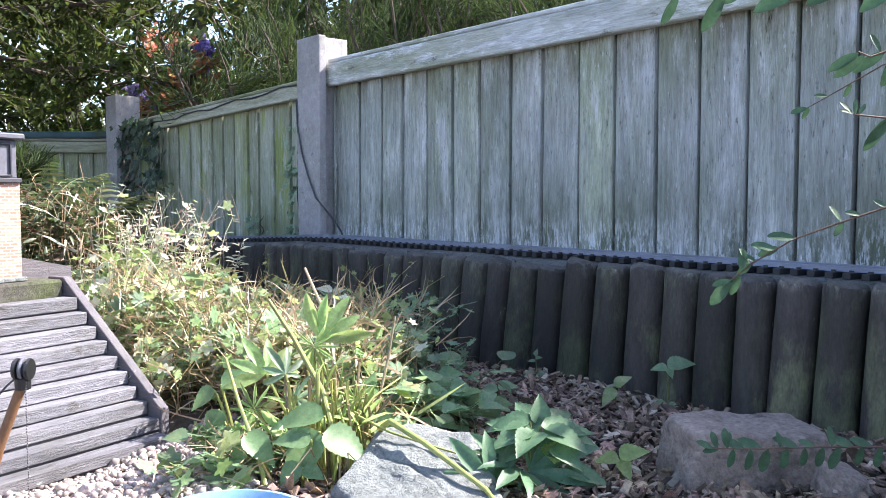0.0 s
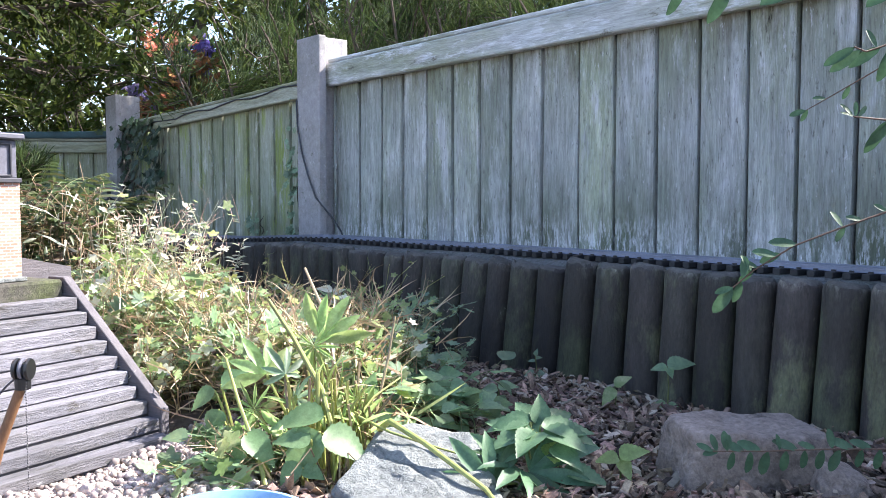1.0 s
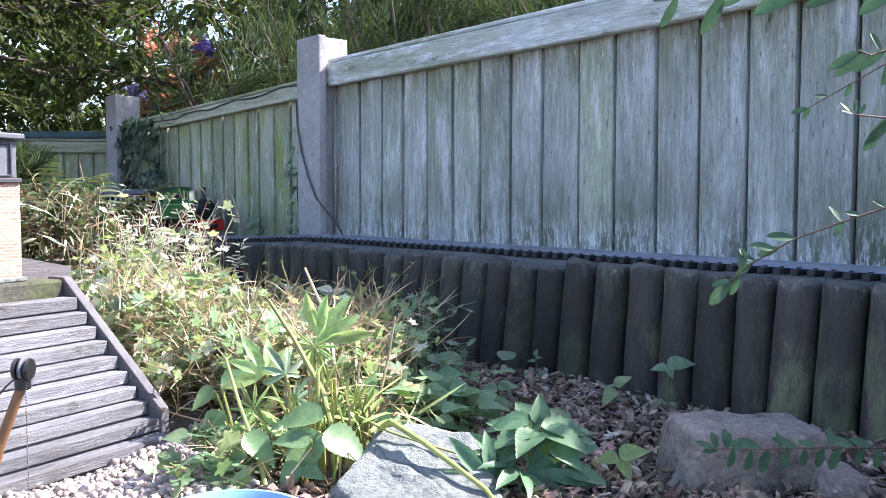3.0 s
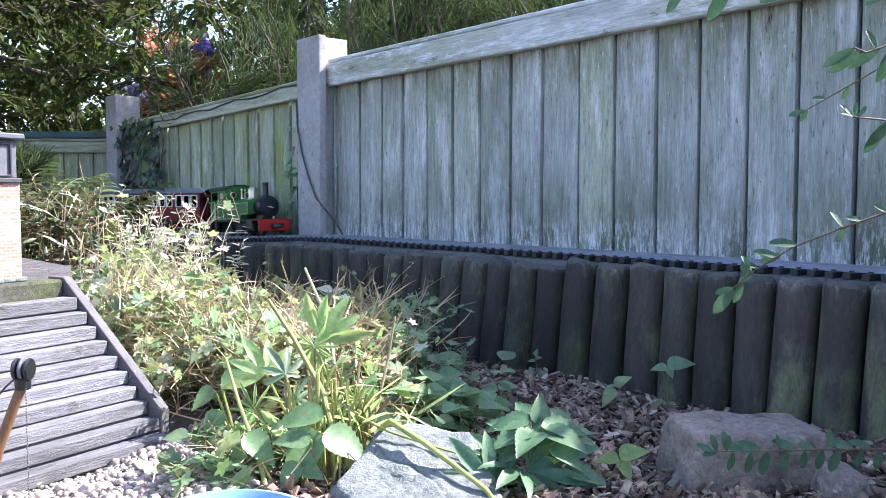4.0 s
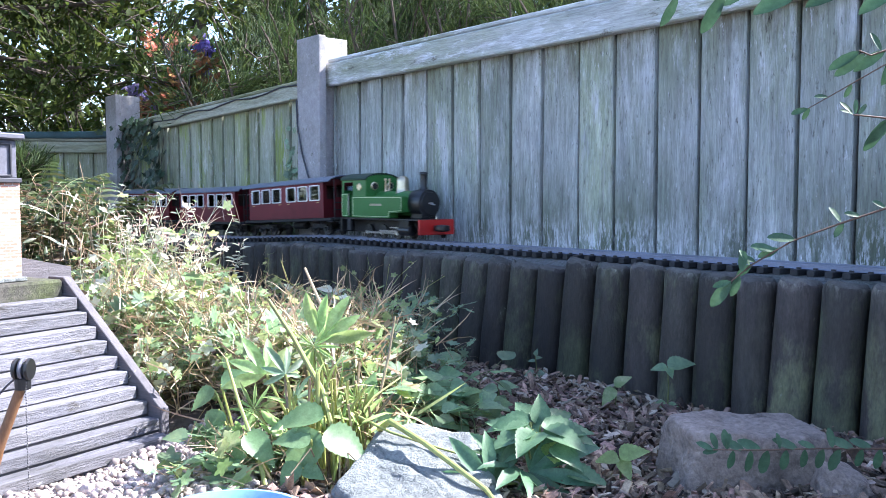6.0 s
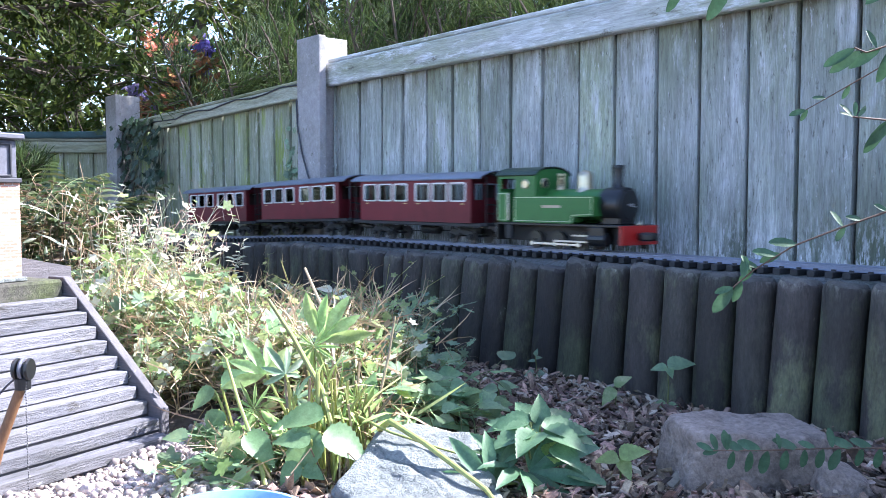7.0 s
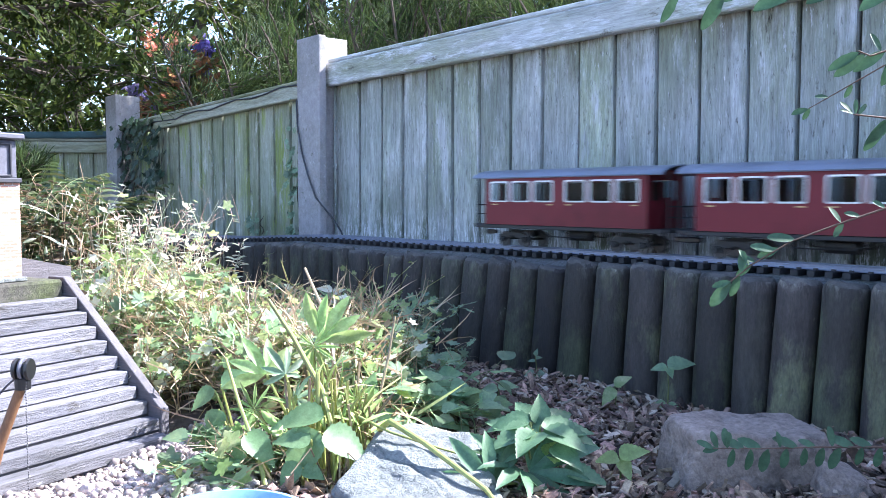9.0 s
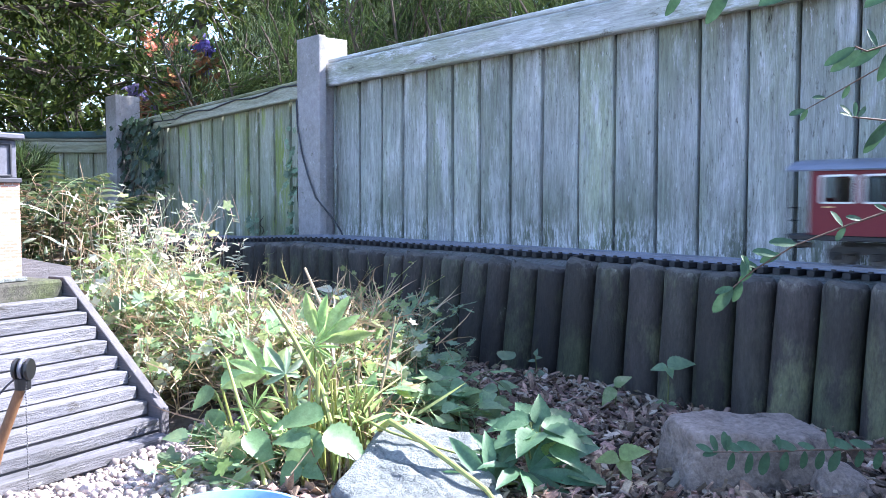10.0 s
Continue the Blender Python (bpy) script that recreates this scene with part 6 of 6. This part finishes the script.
def ivy(label, seed, spots, size, material):
    """Leaves close to the fence; spots: (along, height, spread along, spread up, count)."""
    g = np.random.default_rng(seed)
    P, D, U = [], [], []
    bm = bmesh.new()
    for s, z, ds, dz, n in spots:
        tube(bm, [(s + ds * 0.5 * math.sin(k * 1.3), -0.022, z - dz + 2 * dz * k / 6) for k in range(7)], 0.002, 0.001, 5)
        for _ in range(n):
            P.append((s + g.normal() * ds, -0.03 - abs(g.normal()) * size * 0.5, z + g.uniform(-1, 1) * dz))
            D.append((g.normal() * 0.7, -0.3, g.normal() * 0.5 - 0.5))
            U.append((g.normal() * 0.3, -1, 0.4))
    t = thing("ivy", label, "ivy", FR)
    tagged(part("stem_work", bm, M_BARK, t), kind="stuff")
    n = len(P)
    part("foliage", leaf_mesh("ivy", LOBED5, P, D, U, g.uniform(0.6, 1.2, n) * size, g.uniform(0.6, 1.2, n) * size * 0.9, material), None, t)


ivy("dark ivy climbing the fence", 100, [(-1.92, 0.42, 0.10, 0.24, 120), (-1.80, 0.5, 0.07, 0.16, 60), (-1.7, 0.42, 0.04, 0.2, 30), (-2.04, 0.5, 0.07, 0.15, 40), (-1.95, 0.62, 0.10, 0.04, 30)], 0.040, M_IVY)
ivy("variegated ivy beside the post", 101, [(-0.665, 0.33, 0.012, 0.10, 22), (-0.66, 0.43, 0.012, 0.06, 9), (-0.665, 0.55, 0.01, 0.08, 8)], 0.030, M_IVY_PALE)
ivy("small variegated ivy at the track side", 102, [(-0.90, 0.245, 0.03, 0.03, 14), (-0.65, 0.235, 0.02, 0.02, 8)], 0.030, M_IVY_PALE)

# ---- loose ground cover ----
CHIP = (np.array([(-1, -1, -1), (1, -1, -1), (1, 1, -1), (-1, 1, -1), (-0.8, -0.8, 1), (0.8, -0.8, 1), (0.8, 0.8, 1), (-0.8, 0.8, 1)]) * 0.5,
        [(0, 3, 2, 1), (4, 5, 6, 7), (0, 1, 5, 4), (1, 2, 6, 5), (2, 3, 7, 6), (3, 0, 4, 7)])


def scatter(name, label, category, material, n, seed, place, size, flat, kind="stuff", rounded=False):
    """Small chips or pebbles lying on the ground as one piece of stuff."""
    g = np.random.default_rng(seed)
    V, F = [], []
    if rounded:
        tmp = bmesh.new()
        bmesh.ops.create_icosphere(tmp, subdivisions=1, radius=0.5)
        base = np.array([v.co[:] for v in tmp.verts])
        quads = [tuple(v.index for v in f.verts) for f in tmp.faces]
        tmp.free()
    else:
        base, quads = CHIP
    nb = len(base)
    done = 0
    while done < n:
        x, y = place(g)
        L = size * g.uniform(0.4, 1.5) * (1.6 if g.uniform() < 0.1 else 1)
        w = L * g.uniform(*flat[0])
        h = L * g.uniform(*flat[1])
        e = Euler((g.normal() * flat[2], g.normal() * flat[2], g.uniform(0, 6.3)))
        R = np.array(e.to_matrix())
        pts = (base * (1 + g.normal(size=(nb, 3)) * (0.07 if rounded else 0.13)) * np.array((L, w, h))) @ R.T + np.array((x, y, lift(x, y) + h * 0.4 + g.uniform(0, 1) * size * flat[3]))
        V.append(pts)
        F += [tuple(done * nb + i for i in q) for q in quads]
        done += 1
    me = bpy.data.meshes.new(name)
    me.from_pydata(np.concatenate(V).tolist(), [], F)
    me.materials.append(material)
    if rounded:
        me.polygons.foreach_set("use_smooth", [True] * len(me.polygons))
    return tagged(part(name, me, None), label, category, kind=kind)


def on_mulch(g):
    while True:
        x, y = g.uniform(-0.2, 0.95), g.uniform(0.75, 1.75)
        if 0.764 * x + 0.645 * (y - 2.1905) < -0.245:
            return x, y


def on_gravel(g):
    while True:
        x, y = g.uniform(-0.75, -0.2), g.uniform(0.72, 1.3)
        dx, dy = x + 0.394, y - 1.2275
        up = -0.857 * dx + 0.515 * dy
        if up < 0.0 and x < -0.2 - 0.35 * max(0, y - 1.02):
            return x, y


M_CHIP = mat("bark_chip", (0.25, 0.172, 0.122), 0.85, var=0.35, scale=60, fine=300, second=(0.045, 0.029, 0.021), big=20, island=0.9, bump=0.5)
M_CHIP_PALE = mat("pale_wood_chip", (0.44, 0.36, 0.28), 0.85, var=0.25, scale=60, fine=300, island=0.4, bump=0.4)
M_PEBBLE = mat("pea_gravel", (0.42, 0.35, 0.31), 0.75, var=0.2, scale=60, fine=300, second=(0.25, 0.2, 0.19), big=40, island=0.5, bump=0.3)
scatter("bark_mulch", "dark brown bark chips over the bed", "bark mulch", M_CHIP, 13000, 1, on_mulch, 0.0195, ((0.12, 0.4), (0.05, 0.13), 0.5, 0.6))
scatter("wood_chips", "scattered pale wood chips in the mulch", "wood chips", M_CHIP_PALE, 2300, 2, on_mulch, 0.02, ((0.1, 0.38), (0.05, 0.13), 0.3, 0.6))
scatter("pea_gravel", "rounded buff and grey pea gravel", "gravel", M_PEBBLE, 8000, 3, on_gravel, 0.0085, ((0.7, 1.0), (0.55, 0.8), 0.5, 0.6), rounded=True)


# ---- shrubs and trees behind the fence ----
def shrub(name, label, category, seed, base, n_stem, height, lean, per, shape, size, ratio, material, bark, leaf_up=0.4, start=0.2, group=""):
    """Many branching stems with leaves along them."""
    g = np.random.default_rng(seed)
    t = thing(name, label, category, pose(*base), group)
    bm = bmesh.new()
    P, D = [], []
    for k in range(n_stem):
        a = g.uniform(0, 2 * math.pi)
        out = g.uniform(0.1, 1.0) * lean
        h = height * g.uniform(0.6, 1.1)
        r0 = g.uniform(0, 0.25) * lean
        pts = [Vector((r0 * math.cos(a) + out * math.cos(a) * (i / 7) ** 1.3 + g.normal() * 0.02, r0 * math.sin(a) + out * math.sin(a) * (i / 7) ** 1.3 + g.normal() * 0.02, h * (i / 7) * (1 - 0.12 * (i / 7) ** 2))) for i in range(8)]
        tube(bm, pts, 0.010, 0.003, 5)
        for b in range(6):
            u = g.uniform(start, 0.98) * 6.99
            i = int(u)
            p = pts[i].lerp(pts[i + 1], u - i)
            d = Vector((g.normal(), g.normal(), g.normal() * 0.5 + leaf_up)).normalized()
            ln = g.uniform(0.12, 0.32) * height * 0.5
            q = [p + d * ln * j / 4 + Vector((0, 0, -0.05 * ln * (j / 4) ** 2)) for j in range(5)]
            tube(bm, q, 0.004, 0.0015, 4)
            for _ in range(per):
                j = g.uniform(0.1, 1) * 3.99
                pp = q[int(j)].lerp(q[int(j) + 1], j - int(j))
                P.append(tuple(pp + Vector(g.normal(size=3) * size * 0.35)))
                dd = d * (1.1 if ratio < 0.1 else 0.7) + Vector(g.normal(size=3)) * (0.45 if ratio < 0.1 else 0.8) + Vector((0, 0, leaf_up * 0.9))
                D.append(tuple(dd))
    tagged(part("branch_work", bm, bark, t), kind="stuff")
    n = len(P)
    L = g.uniform(0.6, 1.3, n) * size
    part("foliage", leaf_mesh(name, shape, P, D, g.normal(size=(n, 3)) * 0.6 + np.array((0, 0, 1.0)), L, L * ratio, material), None, t)
    return t


# needle-leaved shrubs along the far side of the fence
for k, (x, y) in enumerate([(-0.75, 3.6), (-0.35, 3.35), (0.05, 3.1), (0.45, 2.9), (0.9, 2.6), (-0.5, 4.1), (0.1, 3.7), (0.6, 3.4), (1.15, 3.0)]):
    shrub("needle_shrub", "bushy needle-leaved evergreen behind the fence", "shrub", 200 + k, (x, y, 0), 30, 1.05 + 0.1 * (k % 3) + (0.25 if k > 4 else 0), 0.42, 80, BLADE, 0.07, 0.05, M_NEEDLE, M_BARK, 0.7, 0.3, "evergreen shrubs")
shrub("dwarf_conifer", "small bright green conifer before the far fence", "conifer", 250, (-1.62, 3.2, 0.05), 16, 0.50, 0.16, 60, BLADE, 0.05, 0.08, M_NEEDLE, M_BARK, 0.8, 0.15)
M_LIGHTLEAF = leafmat("sunlit_leaf", (0.12, 0.17, 0.05), (0.17, 0.2, 0.07), trans=0.45)
M_REDLEAF = leafmat("copper_leaf", (0.24, 0.12, 0.07), (0.26, 0.20, 0.07), trans=0.5)
for k, (x, y, h) in enumerate([(-2.1, 5.3, 1.1), (-1.5, 5.3, 1.2), (-2.8, 5.4, 1.2), (-3.4, 5.2, 1.2)]):
    shrub("leafy_shrub", "sunlit broad-leaved shrub beyond the far fence", "shrub", 220 + k, (x, y, 0), 20, h, 0.6, 45, LANCE, 0.05, 0.42, M_LIGHTLEAF if k % 2 else M_TREE_LEAF, M_BARK, 0.3, 0.25, "broad-leaved shrubs")
shrub("copper_shrub", "copper-leaved shrub behind the fence", "shrub", 230, (-1.27, 4.05, 0), 16, 0.98, 0.22, 26, OVAL, 0.038, 0.55, M_REDLEAF, M_BARK, 0.4, 0.4)


def flower_bush(label, seed, base, n, spread, z0, z1, material):
    g = np.random.default_rng(seed)
    t = thing("flowering_bush", label, "flowering bush", pose(*base))
    bm = bmesh.new()
    P, D = [], []
    for k in range(n):
        tip = Vector((g.normal() * spread, g.normal() * spread, g.uniform(z0, z1)))
        tube(bm, [(tip.x * 0.2, tip.y * 0.2, 0), tip * 0.6, tip], 0.006, 0.003, 5)
        for i in range(40):
            u = g.uniform(0, 1)
            P.append(tuple(tip + Vector((g.normal() * 0.018, g.normal() * 0.018, (u - 0.5) * 0.13))))
            D.append(tuple(g.normal(size=3)))
    tagged(part("stem_work", bm, M_BARK, t), kind="stuff")
    m = len(P)
    L = g.uniform(0.7, 1.2, m) * 0.03
    part("blossom", leaf_mesh("blossom", OVAL, P, D, g.normal(size=(m, 3)), L, L * 0.7, material), None, t)
    q = 160
    LP = np.column_stack((g.normal(size=q) * spread * 1.3, g.normal(size=q) * spread * 1.3, g.uniform(z0 * 0.6, z1, q)))
    part("foliage", leaf_mesh("foliage", LANCE, LP, g.normal(size=(q, 3)), g.normal(size=(q, 3)) + 0.1, np.full(q, 0.09), np.full(q, 0.03), M_LIGHTLEAF), None, t)


flower_bush("bush with purple blossom behind the fence", 240, (-1.20, 4.25, 0), 10, 0.06, 0.96, 1.10, leafmat("purple_petal", (0.20, 0.15, 0.42), (0.14, 0.10, 0.30)))
flower_bush("bush with orange blossom behind the fence", 241, (-1.24, 4.32, 0), 4, 0.085, 0.96, 1.12, leafmat("orange_petal", (0.55, 0.27, 0.17), (0.40, 0.18, 0.10)))
flower_bush("bush with mauve blossom by the second post", 242, (-1.38, 4.4, 0), 6, 0.10, 0.76, 0.84, leafmat("mauve_petal", (0.32, 0.26, 0.45), (0.2, 0.15, 0.3)))


def tree(label, seed, base, height, crown_z, spread, n_limb, n_twig, per, size, material, ratio=0.5):
    g = np.random.default_rng(seed)
    t = thing("garden_tree", label, "tree", pose(*base), "trees behind the fence")
    bm = bmesh.new()
    trunk = [Vector((0.05 * math.sin(k), 0.04 * math.cos(k * 1.3), height * k / 7)) for k in range(8)]
    tube(bm, trunk, 0.09, 0.03, 9)
    part("trunk", bm, M_BARK, t)
    bm = bmesh.new()
    P, D = [], []
    for k in range(n_limb):
        z = g.uniform(crown_z, height * 0.95)
        a = g.uniform(0, 2 * math.pi)
        ln = spread * g.uniform(0.5, 1.1)
        d = Vector((math.cos(a), math.sin(a), g.uniform(-0.15, 0.35)))
        limb = [Vector((0, 0, z)) + d * ln * i / 6 + Vector((g.normal() * 0.03, g.normal() * 0.03, -0.10 * ln * (i / 6) ** 2)) for i in range(7)]
        tube(bm, limb, 0.011, 0.003, 6)
        for b in range(n_twig):
            u = g.uniform(0.2, 0.99) * 5.99
            p = limb[int(u)].lerp(limb[int(u) + 1], u - int(u))
            dd = Vector((g.normal(), g.normal(), g.normal() * 0.5 - 0.15)).normalized()
            tl = g.uniform(0.15, 0.45)
            q = [p + dd * tl * j / 3 + Vector((0, 0, -0.10 * tl * (j / 3) ** 2)) for j in range(4)]
            tube(bm, q, 0.004, 0.0015, 4)
            for _ in range(per):
                j = g.uniform(0.15, 1) * 2.99
                pp = q[int(j)].lerp(q[int(j) + 1], j - int(j))
                P.append(tuple(pp + Vector(g.normal(size=3) * size * 0.4)))
                D.append(tuple(dd + Vector(g.normal(size=3)) * 0.7 + Vector((0, 0, -0.35))))
    tagged(part("limb_work", bm, M_BARK, t), kind="stuff")
    n = len(P)
    L = g.uniform(0.6, 1.3, n) * size
    part("crown", leaf_mesh("crown", LANCE, P, D, g.normal(size=(n, 3)) * 0.5 + np.array((0, 0, 1.0)), L, L * ratio, material), None, t)


tree("dark leafy tree overhanging the far fence", 300, (-1.98, 3.55, 0), 2.2, 0.88, 1.15, 50, 20, 26, 0.036, M_TREE_LEAF)
tree("dark leafy tree beyond the far fence", 301, (-3.3, 5.8, 0), 2.8, 0.7, 1.5, 36, 14, 18, 0.07, M_TREE_LEAF)
tree("tall tree beyond the fence", 302, (-0.9, 6.6, 0), 3.2, 1.0, 1.4, 34, 14, 17, 0.065, M_TREE_LEAF)
tree("tall tree beyond the fence", 305, (0.0, 5.0, 0), 2.4, 0.9, 1.1, 30, 14, 17, 0.06, M_TREE_LEAF)
tree("tall tree beyond the fence", 303, (0.9, 5.8, 0), 3.0, 0.9, 1.4, 34, 14, 17, 0.065, M_TREE_LEAF)
tree("tall tree beyond the fence", 304, (2.6, 5.0, 0), 3.0, 0.9, 1.4, 30, 14, 16, 0.065, M_TREE_LEAF)
for k in range(9):
    tree("distant tree filling the skyline", 320 + k, (-7.5 + 1.7 * k, 8.8 + 0.5 * (k % 3), 0), 3.0 + 0.4 * (k % 2), 0.3, 1.5, 26, 11, 14, 0.11, M_LIGHTLEAF if k % 4 == 1 else M_TREE_LEAF)


# ---- movement ----
# front of the engine along the track, by time
RUN = [(0.0, -2.32), (1.3, -1.79), (2.6, -1.235), (3.2, -0.965), (3.8, -0.703), (4.5, -0.419), (5.0, -0.224), (5.5, -0.055), (5.7, 0.012), (6.3, 0.27),
       (6.8, 0.585), (7.0, 0.705), (7.5, 1.037), (8.0, 1.425), (8.5, 1.788), (9.0, 2.157), (9.5, 2.50), (10.0, 2.85)]


def run(t):
    """Smooth way of the engine's front at time t (cubic through RUN)."""
    k = max(i for i in range(len(RUN) - 1) if RUN[i][0] <= t)
    slope = lambda i: (RUN[min(i + 1, len(RUN) - 1)][1] - RUN[max(i - 1, 0)][1]) / (RUN[min(i + 1, len(RUN) - 1)][0] - RUN[max(i - 1, 0)][0])
    (t0, a), (t1, b) = RUN[k], RUN[k + 1]
    h = t1 - t0
    u = (t - t0) / h
    return (2 * u ** 3 - 3 * u ** 2 + 1) * a + (u ** 3 - 2 * u ** 2 + u) * h * slope(k) + (-2 * u ** 3 + 3 * u ** 2) * b + (u ** 3 - u ** 2) * h * slope(k + 1)


BEND, RADIUS = -1.75, 1.1


def on_track(s):
    """A place on the line: straight, with a bend to the left at its far end."""
    if s >= BEND:
        return Vector((s, TRACK_Y, RAIL_TOP - fall(s)))
    a = (BEND - s) / RADIUS
    return Vector((BEND - RADIUS * math.sin(a), TRACK_Y - RADIUS * (1 - math.cos(a)), RAIL_TOP - fall(s)))


def ride(mid, half):
    """The pose of a vehicle whose pivots lie half before and behind mid."""
    p, q = FR @ on_track(mid - half), FR @ on_track(mid + half)
    d = q - p
    return Matrix.Translation((p + q) / 2) @ Matrix.Rotation(math.atan2(d.y, d.x), 4, "Z") @ Matrix.Rotation(-math.atan2(d.z, math.hypot(d.x, d.y)), 4, "Y")


def motions():
    times = [k / 10 for k in range(101)]
    for ob, back, half in TRAIN:
        walk(ob, [(t, ride(run(t) - back, half)) for t in times])
    ticks = [k / FPS for k in range(301)]
    roll = [0.0]
    for p, q in zip(ticks, ticks[1:]):
        roll.append(roll[-1] + run(q) - run(p))
    for ob, place, radius in WHEELS:
        walk(ob, [(t, Matrix.Translation(place) @ Matrix.Rotation(r / radius, 4, "Y")) for t, r in zip(ticks, roll)])
    for ob, place, radius, crank in RODS:
        walk(ob, [(t, Matrix.Translation(Vector(place) + crank * Vector((math.sin(r / radius), 0, math.cos(r / radius))))) for t, r in zip(ticks, roll)])
    for ob, base, amount, phase in SWAY:
        walk(ob, [(k / 5, base @ pose(0, 0, 0, amount * math.sin(k * 0.55 + phase), 0.7 * amount * math.sin(k * 0.83 + 2 * phase), amount * math.sin(k * 0.41 + phase))) for k in range(51)])


motions()
